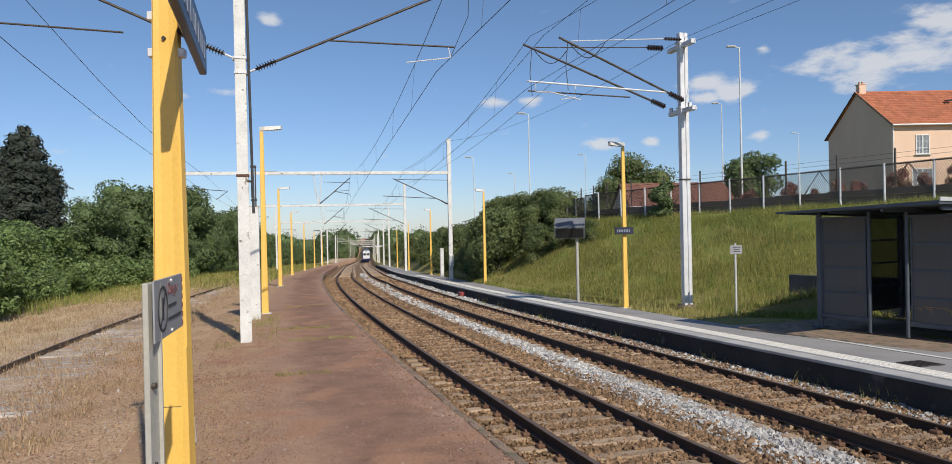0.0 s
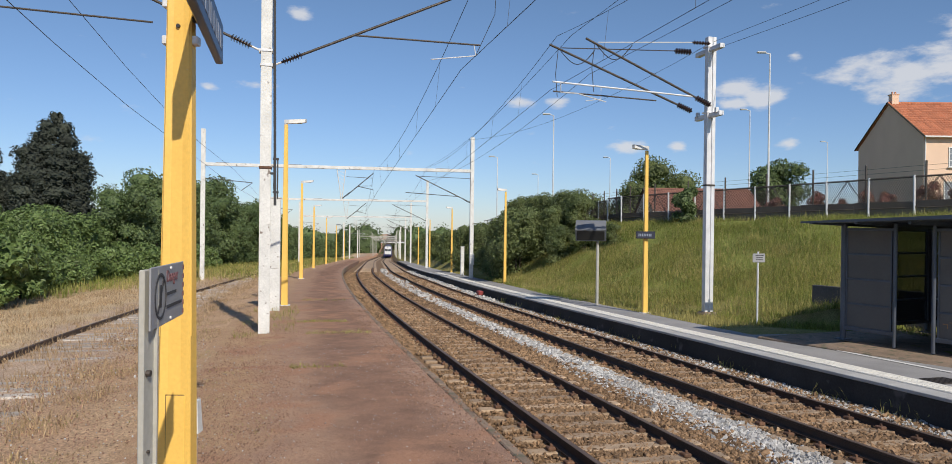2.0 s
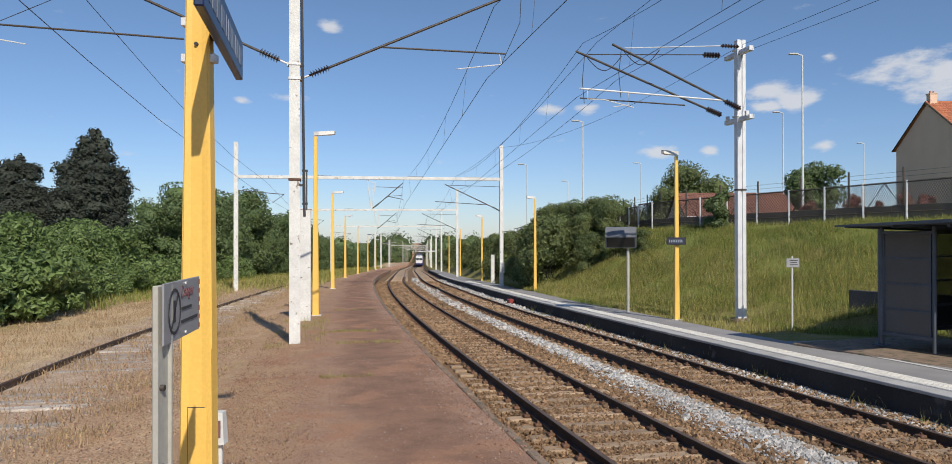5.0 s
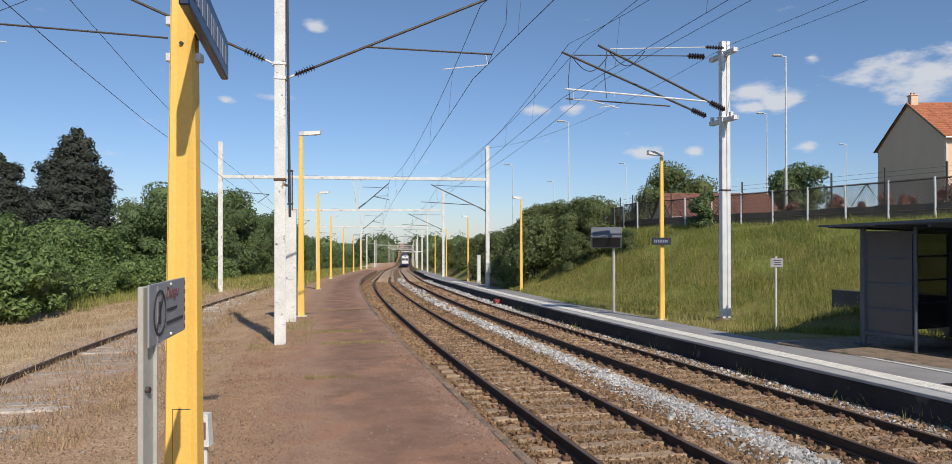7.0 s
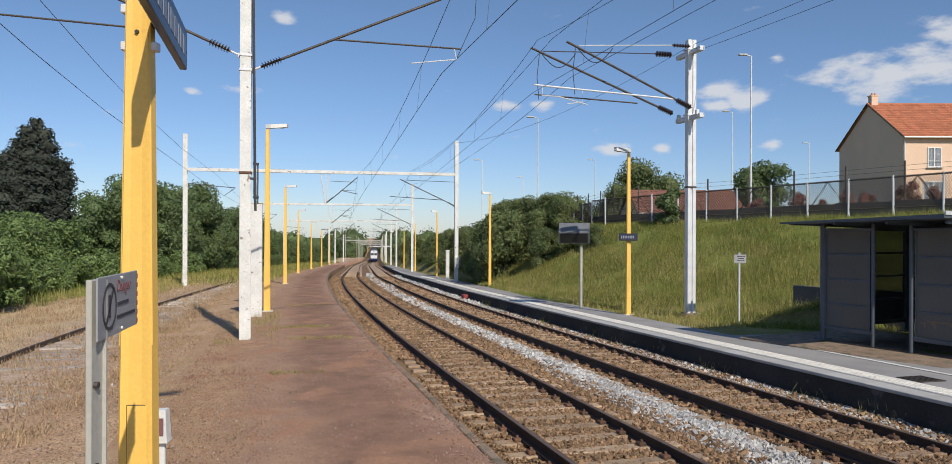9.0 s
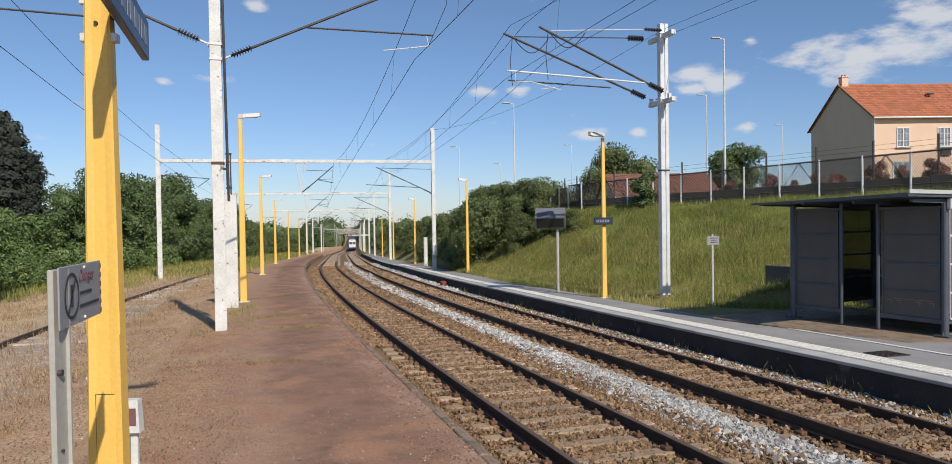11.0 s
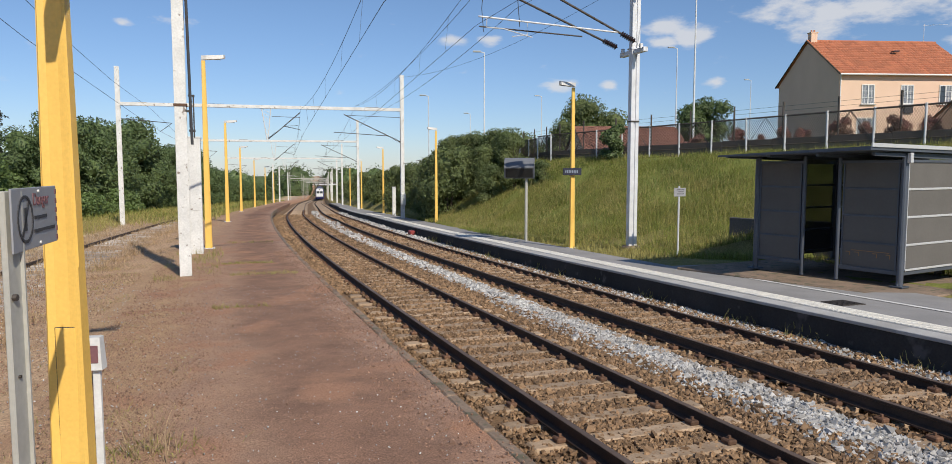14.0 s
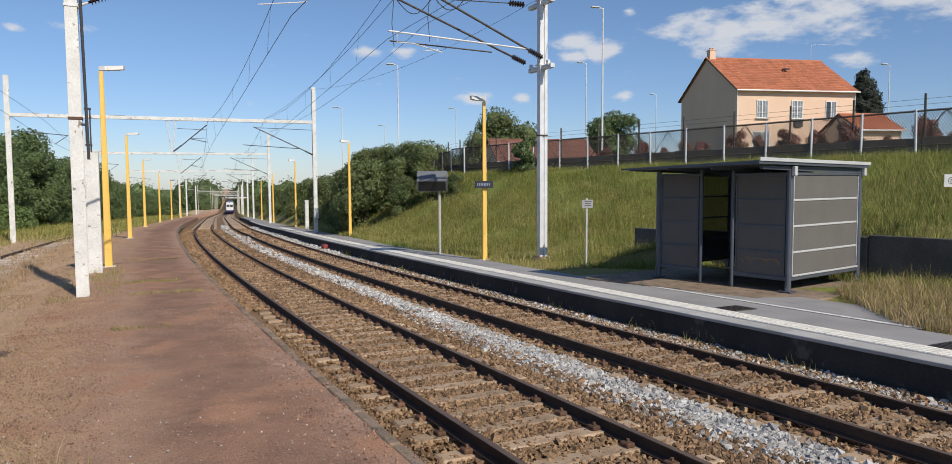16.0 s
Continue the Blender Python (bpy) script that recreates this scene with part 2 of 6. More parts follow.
M = {
    "yellow": material("yellow_paint", (0.88, 0.56, 0.13), 0.5, 0, (0.83, 0.51, 0.11), 0.06, 2, 60, 0.03),
    "white_steel": material("weathered_white_paint", (0.74, 0.74, 0.72), 0.6, 0, (0.62, 0.62, 0.60), 0.12, 2.5, 30, 0.15, (0.24, 0.20, 0.17), 0.63, 7.0),
    "galvanised": material("galvanised_steel", (0.74, 0.75, 0.77), 0.55, 0.15, (0.62, 0.63, 0.65), 0.1, 3, 40, 0.05),
    "grey_post": material("grey_painted_steel", (0.50, 0.49, 0.44), 0.6, 0.1, (0.42, 0.41, 0.37), 0.08, 3, 50, 0.05),
    "dark_steel": material("dark_steel", (0.10, 0.085, 0.075), 0.6, 0.5, None, 0.3, 4, 50, 0.1),
    "insulator": material("brown_glazed_insulator", (0.045, 0.030, 0.028), 0.25, 0, None, 0.2, 5, 40, 0.0),
    "cable": material("cable_copper", (0.05, 0.048, 0.046), 0.6, 0.4, None, 0.2, 1, 20, 0.0),
    "rail_side": material("rusty_rail_side", (0.055, 0.036, 0.027), 0.8, 0.1, (0.085, 0.05, 0.033), 0.25, 3, 60, 0.2),
    "rail_top": material("polished_rail_head", (0.17, 0.12, 0.09), 0.6, 0.25, (0.12, 0.085, 0.065), 0.1, 1.5, 30, 0.03),
    "sleeper": material("weathered_concrete_sleeper", (0.45, 0.33, 0.225), 0.9, 0, (0.32, 0.225, 0.145), 0.2, 4, 50, 0.3, vary=0.2),
    "clip": material("rusty_rail_fastening", (0.19, 0.10, 0.06), 0.8, 0.1, (0.12, 0.065, 0.04), 0.25, 5, 40, 0.1, vary=0.3),
    "brown_stone": material("brown_ballast_stone", (0.275, 0.175, 0.098), 0.9, 0, (0.20, 0.124, 0.07), 0.2, 0.8, 30, 0.0, vary=0.5),
    "white_stone": material("pale_ballast_stone", (0.46, 0.455, 0.445), 0.85, 0, (0.37, 0.355, 0.34), 0.15, 0.8, 30, 0.0, vary=0.45),
    "bed": material("ballast_bed", (0.24, 0.145, 0.075), 0.95, 0, (0.16, 0.098, 0.052), 0.4, 1.5, 45, 0.6),
    "kerb": material("lichen_grey_concrete_kerb", (0.30, 0.22, 0.16), 0.9, 0, (0.21, 0.155, 0.11), 0.25, 2, 40, 0.3, (0.14, 0.13, 0.085), 0.56, 5, vary=0.12),
    "asphalt": material("grey_asphalt", (0.34, 0.33, 0.325), 0.9, 0, (0.275, 0.268, 0.262), 0.12, 0.9, 90, 0.12, (0.31, 0.30, 0.29), 0.66, 1.2),
    "edge_slab": material("pale_concrete_edge", (0.48, 0.47, 0.455), 0.85, 0, (0.41, 0.40, 0.385), 0.1, 1.5, 60, 0.15, vary=0.08),
    "tactile": material("white_tactile_paving", (0.82, 0.79, 0.71), 0.8, 0, (0.74, 0.71, 0.64), 0.08, 2, 50, 0.04, vary=0.06),
    "line": material("worn_white_line", (0.80, 0.79, 0.77), 0.8, 0, (0.66, 0.65, 0.63), 0.15, 3, 30, 0.05, (0.45, 0.44, 0.43), 0.62, 8),
    "wall_dark": material("dark_mottled_concrete", (0.055, 0.050, 0.047), 0.95, 0, (0.035, 0.032, 0.030), 0.2, 0.8, 25, 0.25, (0.11, 0.10, 0.095), 0.64, 2.0),
    "low_wall": material("dark_grey_retaining_wall", (0.10, 0.10, 0.105), 0.85, 0, (0.07, 0.07, 0.072), 0.2, 1.2, 25, 0.2, vary=0.15),
    "blue_sign": material("dark_blue_enamel", (0.014, 0.028, 0.085), 0.35, 0, None, 0.05, 3, 40, 0.0),
    "black_sign": material("navy_name_board", (0.020, 0.023, 0.045), 0.5, 0, None, 0.05, 3, 40, 0.0),
    "lettering": material("pale_lettering", (0.24, 0.28, 0.36), 0.5, 0, None, 0.03, 3, 40, 0.0),
    "grey_sign": material("grey_notice_plate", (0.36, 0.365, 0.385), 0.5, 0.05, (0.32, 0.325, 0.345), 0.05, 4, 50, 0.0),
    "ink": material("dark_ink", (0.05, 0.05, 0.055), 0.7, 0, None, 0.1, 4, 50, 0.0),
    "red_ink": material("faded_red_ink", (0.22, 0.10, 0.11), 0.7, 0, None, 0.15, 4, 50, 0.0),
    "slate": material("blue_grey_sheet_metal", (0.17, 0.18, 0.20), 0.7, 0.0, (0.14, 0.15, 0.17), 0.08, 2, 40, 0.05),
    "frame": material("blue_grey_shelter_frame", (0.11, 0.125, 0.155), 0.45, 0.2, (0.09, 0.105, 0.13), 0.1, 3, 40, 0.05),
    "panel": material("frosted_grey_panel", (0.14, 0.132, 0.122), 0.85, 0, (0.125, 0.118, 0.109), 0.05, 1.5, 20, 0.0),
    "rail_white": material("pale_grey_rail", (0.62, 0.63, 0.64), 0.45, 0.2, None, 0.06, 3, 40, 0.0),
    "scrawl": material("orange_spray_paint", (0.42, 0.22, 0.08), 0.6, 0, None, 0.1, 3, 40, 0.0),
    "luminaire": material("lamp_housing_grey", (0.58, 0.57, 0.55), 0.5, 0.2, None, 0.06, 3, 40, 0.0),
    "lens": material("lamp_lens", (0.72, 0.72, 0.70), 0.2, 0, None, 0.03, 3, 40, 0.0),
    "fence_dark": material("weathered_fence_steel", (0.13, 0.105, 0.09), 0.6, 0.4, None, 0.2, 3, 30, 0.05),
    "render_wall": material("peach_house_render", (0.80, 0.575, 0.43), 0.9, 0, (0.76, 0.54, 0.40), 0.05, 0.6, 60, 0.15),
    "tile": material("orange_clay_tile", (0.50, 0.185, 0.095), 0.8, 0, (0.42, 0.15, 0.078), 0.15, 1.5, 20, 0.2, vary=0.16),
    "white_paint": material("white_paint", (0.78, 0.78, 0.76), 0.5, 0, None, 0.04, 3, 40, 0.0),
    "pane": material("dark_window_pane", (0.05, 0.06, 0.07), 0.08, 0, None, 0.05, 2, 20, 0.0),
    "curtain": material("white_net_curtain", (0.15, 0.17, 0.20), 0.3, 0, (0.30, 0.32, 0.35), 0.1, 6, 30, 0.0),
    "wall_far": material("dark_concrete_garden_wall", (0.12, 0.12, 0.125), 0.9, 0, (0.085, 0.085, 0.09), 0.15, 0.8, 20, 0.1),
    "leaf_hedge": material("hedge_leaf", (0.18, 0.255, 0.08), 0.55, 0, (0.115, 0.175, 0.054), 0.25, 0.35, 8, 0.0, vary=0.35, through_light=0.25),
    "leaf_wood": material("wood_leaf", (0.125, 0.175, 0.062), 0.6, 0, (0.085, 0.13, 0.046), 0.25, 0.3, 8, 0.0, vary=0.35, through_light=0.2),
    "clod": material("red_brown_gravel", (0.33, 0.20, 0.135), 0.95, 0, (0.25, 0.15, 0.105), 0.2, 2, 40, 0.0, vary=0.35),
    "leaf_olive": material("willow_leaf", (0.20, 0.235, 0.09), 0.6, 0, (0.13, 0.175, 0.064), 0.25, 0.4, 8, 0.0, vary=0.35, through_light=0.4),
    "leaf_red": material("red_photinia_leaf", (0.30, 0.125, 0.105), 0.5, 0, (0.17, 0.13, 0.07), 0.3, 0.8, 8, 0.0, vary=0.4, through_light=0.2),
    "needle": material("cedar_needle", (0.042, 0.050, 0.036), 0.8, 0, (0.026, 0.033, 0.024), 0.25, 0.5, 8, 0.0, vary=0.35),
    "bark": material("bark", (0.09, 0.07, 0.052), 0.95, 0, None, 0.3, 4, 30, 0.4),
    "blade_green": material("green_grass_blade", (0.26, 0.285, 0.06), 0.7, 0, (0.15, 0.195, 0.04), 0.25, 0.35, 6, 0.0, (0.36, 0.33, 0.11), 0.57, 0.55, vary=0.4, through_light=0.3),
    "blade_tip": material("seeding_grass_blade", (0.40, 0.345, 0.13), 0.75, 0, (0.29, 0.275, 0.08), 0.2, 0.4, 6, 0.0, vary=0.35, through_light=0.25),
    "blade_dry": material("dry_grass_blade", (0.46, 0.335, 0.205), 0.85, 0, (0.35, 0.245, 0.14), 0.25, 0.5, 6, 0.0, vary=0.4, through_light=0.2),
    "train_white": material("train_white_livery", (0.76, 0.77, 0.78), 0.35, 0, None, 0.04, 2, 30, 0.0),
    "train_blue": material("train_blue_livery", (0.022, 0.026, 0.14), 0.35, 0, None, 0.05, 2, 30, 0.0),
    "train_grey": material("train_grey_side", (0.27, 0.28, 0.31), 0.4, 0.1, None, 0.06, 2, 30, 0.0),
    "train_roof": material("train_dark_roof", (0.05, 0.052, 0.075), 0.5, 0, None, 0.1, 2, 30, 0.0),
    "rubber": material("black_underframe", (0.02, 0.02, 0.02), 0.7, 0, None, 0.1, 3, 30, 0.0),
    "headlamp": material("headlamp_glass", (0.80, 0.80, 0.74), 0.1, 0, None, 0.02, 3, 30, 0.0),
    "red_box": material("faded_red_box", (0.30, 0.05, 0.045), 0.6, 0, None, 0.15, 4, 40, 0.0),
}
tint = bpy.data.materials.new("smoked_clear_pane")
tint.use_nodes = True
tint.node_tree.nodes.clear()
see = tint.node_tree.nodes.new("ShaderNodeBsdfTransparent")
see.inputs["Color"].default_value = (0.33, 0.34, 0.35, 1)
shine = tint.node_tree.nodes.new("ShaderNodeBsdfGlossy")
shine.inputs["Roughness"].default_value = 0.15
blend = tint.node_tree.nodes.new("ShaderNodeMixShader")
blend.inputs[0].default_value = 0.04
tint.node_tree.links.new(see.outputs[0], blend.inputs[1])
tint.node_tree.links.new(shine.outputs[0], blend.inputs[2])
tint.node_tree.links.new(blend.outputs[0], tint.node_tree.nodes.new("ShaderNodeOutputMaterial").inputs["Surface"])
M["smoked"] = tint
M["platform"] = zoned("red_brown_asphalt", [(-9, (0.47, 0.32, 0.19), (0.40, 0.25, 0.155)), (-3.7, (0.42, 0.265, 0.175), (0.34, 0.215, 0.15)), (-2.85, (0.32, 0.187, 0.127), (0.225, 0.135, 0.095)), (-1.5, (0.44, 0.285, 0.205), (0.32, 0.20, 0.145))], 0.75, 1.6, fine=80, bump=0.2, spots=((0.385, 0.215, 0.138), 0.55, 0.9))
M["ground"] = zoned("dry_grass_and_soil", [(-500, (0.13, 0.16, 0.05), (0.10, 0.135, 0.04)), (-14.5, (0.42, 0.34, 0.18), (0.33, 0.27, 0.13)), (-12.8, (0.60, 0.45, 0.28), (0.51, 0.38, 0.23)), (-9.3, (0.53, 0.40, 0.30), (0.43, 0.31, 0.22)), (-6.6, (0.52, 0.36, 0.225), (0.46, 0.30, 0.19)), (-4.6, (0.51, 0.31, 0.205), (0.44, 0.26, 0.17)), (-1.0, (0.12, 0.085, 0.05), (0.10, 0.07, 0.04)), (7.0, (0.30, 0.25, 0.10), (0.21, 0.205, 0.06)), (9.8, (0.23, 0.245, 0.062), (0.165, 0.195, 0.046)), (21, (0.15, 0.17, 0.05), (0.115, 0.135, 0.04))], 0.8, 2.2)


# ---- tools for building ----
class Shape:
    """Gathers simple solids, then becomes one mesh."""

    def __init__(self):
        self.v, self.f = [], []

    def add(self, verts, faces):
        k = len(self.v)
        self.v += [tuple(p) for p in verts]
        self.f += [tuple(k + i for i in face) for face in faces]
        return self

    def box(self, x, y, z, sx, sy, sz, b=0.0, m=None):
        """A box centred at x, y, z; b: the width of its chamfered edges; m: a further pose."""
        hx, hy, hz = sx / 2, sy / 2, sz / 2
        if b <= 0:
            vs = [(i * hx, j * hy, k * hz) for i in (-1, 1) for j in (-1, 1) for k in (-1, 1)]
            fs = [(0, 1, 3, 2), (4, 6, 7, 5), (0, 4, 5, 1), (2, 3, 7, 6), (0, 2, 6, 4), (1, 5, 7, 3)]
        else:
            b = min(b, hx * 0.9, hy * 0.9, hz * 0.9)
            vs, at = [], {}
            for i in (-1, 1):
                for j in (-1, 1):
                    for k in (-1, 1):
                        at[i, j, k] = len(vs)
                        vs += [(i * hx, j * (hy - b), k * (hz - b)), (i * (hx - b), j * hy, k * (hz - b)), (i * (hx - b), j * (hy - b), k * hz)]
            fs = []
            ring = ((-1, -1), (1, -1), (1, 1), (-1, 1))
            for s in (-1, 1):
                fs.append([at[s, p, q] for p, q in ring])
                fs.append([at[p, s, q] + 1 for p, q in ring])
                fs.append([at[p, q, s] + 2 for p, q in ring])
            for p in (-1, 1):
                for q in (-1, 1):
                    fs.append([at[p, q, -1], at[p, q, 1], at[p, q, 1] + 1, at[p, q, -1] + 1])
                    fs.append([at[p, -1, q], at[p, 1, q], at[p, 1, q] + 2, at[p, -1, q] + 2])
                    fs.append([at[-1, p, q] + 1, at[1, p, q] + 1, at[1, p, q] + 2, at[-1, p, q] + 2])
            fs += [[a, a + 1, a + 2] for a in at.values()]
        vs = [Vector(p) + Vector((x, y, z)) for p in vs]
        if m is not None:
            vs = [m @ p for p in vs]
        return self.add(vs, fs)

    def tube(self, a, b, r, r2=None, n=8, caps=True):
        a, b = Vector(a), Vector(b)
        r2 = r if r2 is None else r2
        w = (b - a).normalized()
        u = w.orthogonal().normalized()
        t = w.cross(u)
        vs = []
        for p, q in ((a, r), (b, r2)):
            vs += [p + q * (math.cos(2 * math.pi * i / n) * u + math.sin(2 * math.pi * i / n) * t) for i in range(n)]
        fs = [(i, (i + 1) % n, n + (i + 1) % n, n + i) for i in range(n)]
        if caps:
            fs += [tuple(range(n - 1, -1, -1)), tuple(range(n, 2 * n))]
        return self.add(vs, fs)

    def line(self, points, r, n=5):
        pts = [Vector(p) for p in points]
        vs, fs = [], []
        for k, p in enumerate(pts):
            w = (pts[min(k + 1, len(pts) - 1)] - pts[max(k - 1, 0)]).normalized()
            u = w.cross(Vector((0.31, 0.12, 0.94))).normalized()
            t = w.cross(u)
            vs += [p + r * (math.cos(2 * math.pi * i / n) * u + math.sin(2 * math.pi * i / n) * t) for i in range(n)]
        for k in range(len(pts) - 1):
            fs += [(k * n + i, k * n + (i + 1) % n, (k + 1) * n + (i + 1) % n, (k + 1) * n + i) for i in range(n)]
        return self.add(vs, fs)

    def prism(self, outline, z0, z1, scale=1.0):
        """An outline in x, y, raised from z0 to z1, its top scaled."""
        n = len(outline)
        vs = [(x, y, z0) for x, y in outline] + [(x * scale, y * scale, z1) for x, y in outline]
        fs = [(i, (i + 1) % n, n + (i + 1) % n, n + i) for i in range(n)] + [tuple(range(n - 1, -1, -1)), tuple(range(n, 2 * n))]
        return self.add(vs, fs)

    def mesh(self, name, mats, smooth=False, tidy=True):
        me = bpy.data.meshes.new(name)
        me.from_pydata(self.v, [], self.f)
        if tidy:
            bm = bmesh.new()
            bm.from_mesh(me)
            bmesh.ops.recalc_face_normals(bm, faces=bm.faces)
            bm.to_mesh(me)
            bm.free()
        me.materials.append(mats)
        if smooth:
            me.polygons.foreach_set("use_smooth", np.ones(len(me.polygons), bool))
        return me


def part(name, shape, mats, parent=None, label="", m=None, smooth=False):
    """One mesh object, under a thing or a part."""
    ob = new(name, shape if isinstance(shape, bpy.types.Mesh) else shape.mesh(name, mats, smooth))
    if parent is not None:
        ob.parent = parent
    if m is not None:
        ob.matrix_basis = m
    return tagged(ob, label)


def thing(name, m, label, category, group="", kind=""):
    ob = new(name)
    ob.empty_display_size = 0.2
    ob.matrix_basis = m
    return tagged(ob, label, category, group, kind)


def soup(name, v, f, mats, smooth=False, uv=None):
    """A mesh from arrays: v (n, 3), f (m, k)."""
    v, f = np.asarray(v, np.float32), np.asarray(f, np.int32)
    me = bpy.data.meshes.new(name)
    me.vertices.add(len(v))
    me.vertices.foreach_set("co", v.ravel())
    me.loops.add(f.size)
    me.loops.foreach_set("vertex_index", f.ravel())
    me.polygons.add(len(f))
    me.polygons.foreach_set("loop_start", np.arange(0, f.size, f.shape[1], dtype=np.int32))
    me.polygons.foreach_set("use_smooth", np.full(len(f), smooth))
    if uv is not None:
        layer = me.uv_layers.new(name="across")
        layer.data.foreach_set("uv", np.asarray(uv, np.float32)[f.ravel()].ravel())
    me.update()
    me.validate()
    me.materials.append(mats)
    return me


# ---- the line of the railway: x across, y along, falling gently away ----
FALL = 0.025


def fall(y):
    """How far the line has dropped: gently at first, more steeply down the valley."""
    y = np.asarray(y, float)
    return FALL * y + 0.009 * np.clip(y - 55.0, 0, None) - 0.02 * np.clip(y - 330.0, 0, None)


def centre(y):
    """x of the left rail of the near track: a curve, then two nearly straight runs."""
    y = np.asarray(y, float)
    q = np.minimum(y, 82.0)
    return 1.43 - 0.232 * (q - 9) + 0.0008 * (q - 9) ** 2 - 0.115 * (np.clip(y, 82, 165) - 82) - 0.095 * np.clip(y - 165, 0, None)


def lean(y):
    y = np.asarray(y, float)
    return np.where(y < 82.0, -0.232 + 0.0016 * (y - 9), np.where(y < 165, -0.115, -0.095))


def at(y, off, up=0.0):
    """A place beside the line: how far along, how far across (to the right), how high over the near platform's level."""
    s = float(lean(y))
    k = math.hypot(1, s)
    py = y - off * s / k
    return Vector((float(centre(y)) + off / k, py, up - float(fall(py))))


def facing(y, off, up=0.0, turn=0.0):
    """A pose there, with its y along the line."""
    return Matrix.Translation(at(y, off, up)) @ pose(0, 0, 0, 0, 0, math.degrees(-math.atan(float(lean(y)))) + turn)


def lying(y, off, up=0.0, turn=0.0):
    """The same, tilted with the fall of the line."""
    return facing(y, off, up, turn) @ pose(0, 0, 0, -math.degrees(math.atan(FALL)))


def ribbon(name, section, ys, mats, smooth=False):
    """A cross-section of (across, up) swept along the line."""
    ys = np.asarray(ys, float)
    s = lean(ys)
    k = np.hypot(1, s)
    n = len(section)
    v, uvs = [], []
    for off, up in section:
        py = ys - off * s / k
        v.append(np.stack([centre(ys) + off / k, py, up - fall(py)], 1))
        uvs.append(np.stack([np.full(len(ys), off), ys], 1))
    v, uvs = np.stack(v, 1).reshape(-1, 3), np.stack(uvs, 1).reshape(-1, 2)
    i = np.arange(len(ys) - 1)[:, None] * n
    j = np.arange(n - 1)[None, :]
    f = np.stack([i + j, i + j + 1, i + j + 1 + n, i + j + n], -1).reshape(-1, 4)
    return soup(name, v, f, mats, smooth, uvs)


def stretch_of(a, b, step0=0.5, grow=1.0):
    out, y, d = [a], a, step0
    while y < b:
        y = min(y + d, b)
        d *= grow
        out.append(y)
    return out


# ---- ground ----
def smooth(t):
    t = np.clip(t, 0, 1)
    return t * t * (3 - 2 * t)


def fence_x(y):
    return np.where(y < 43.5, 21 - 0.585 * (y - 22.3), np.asarray(centre(y)) + 14.4 * (1 + 0 * y))


def fence_z(y):
    return 2.75 - 0.02 * (np.clip(y, -20, 400) - 22.3)


def toe_x(y):
    k = smooth((y - 19.0) / 3.0)
    return (13.45 - 0.463 * (y - 15.6)) * (1 - k) + (np.asarray(centre(y)) + 8.5 + 1.9 * smooth((31 - y) / 7)) * k


def toe_z(y):
    k = smooth((y - 19.0) / 3.0)
    return (0.86 * (1 - k) - 0.1 * k) - fall(y)


def bank(x, y):
    """Height of the grass bank and of the land behind its fence."""
    tx, fx = toe_x(y), fence_x(y)
    z = toe_z(y) + (fence_z(y) - toe_z(y)) * smooth(0.12 + 0.88 * (x - tx) / (fx - tx)) * np.where(x > tx, 1, 0)
    return z + np.clip(0.085 * (x - fx), 0, 1.3)


PROFILE_X = [-400, -60, -16, -12, -9.6, -9.0, -6.9, -5.6, -4.5, -1.45, -1.35, 5.7, 5.95, 7.4, 9]
PROFILE_Z = [1.2, -0.2, -0.3, -0.28, -0.26, -0.31, -0.30, -0.16, -0.05, -0.06, -0.8, -0.8, -0.35, -0.14, -0.10]
offs = np.unique(np.concatenate([[-900, -400, -200, -100, -60, -40, -30, -24], np.arange(-20, -3, 0.4), [-4.5, -1.45, -1.35, 5.7, 5.95], np.arange(6, 36, 0.4), [38, 42, 48, 56, 70, 90, 130, 200, 400, 900]]))
along = np.unique(np.concatenate([[-60, -50, -40, -30, -20], np.arange(-15, 60, 0.6), np.arange(60, 130, 4), [140, 160, 190, 230, 280, 340, 400, 520, 700, 1000, 1600]]))
OO, YY = np.meshgrid(offs, along)
SS = lean(YY)
KK = np.hypot(1, SS)
GX, GY = centre(YY) + OO / KK, YY - np.clip(OO, -60, 60) * SS / KK
GZ = np.interp(OO, PROFILE_X, PROFILE_Z) - fall(np.clip(GY, -60, 420))
hump = np.array([[noise.noise(Vector((a * 0.45, b * 0.45, 0.0))) for a, b in zip(ra, rb)] for ra, rb in zip(GX, GY)])
right = (OO > 7.4) & (GX > toe_x(GY) + 0.45 * (1 - smooth((GY - 19.0) / 3.0)))
GZ = np.where(right, bank(GX, GY), GZ)
soft = np.where((OO < -4.6) | (OO > 9.5), 0.07, 0.0) * np.where(np.abs(OO + 7.9) < 1.3, 0.2, 1.0)
GZ = GZ + soft * hump
r, c = GX.shape
i = np.arange(r - 1)[:, None] * c
j = np.arange(c - 1)[None, :]
faces = np.stack([i + j, i + j + 1, i + j + 1 + c, i + j + c], -1).reshape(-1, 4)
across = np.where(GX > fence_x(GY) + 1, 25, np.where(right, np.clip(8 + 12 * (GX - toe_x(GY)) / (fence_x(GY) - toe_x(GY)), 8.2, 19), OO))
tagged(new("ground", soup("ground", np.stack([GX, GY, GZ], -1).reshape(-1, 3), faces, M["ground"], True, np.stack([across, YY], -1).reshape(-1, 2))),
       "dry grass and reddish soil rising to a green bank", "ground", kind="structure")


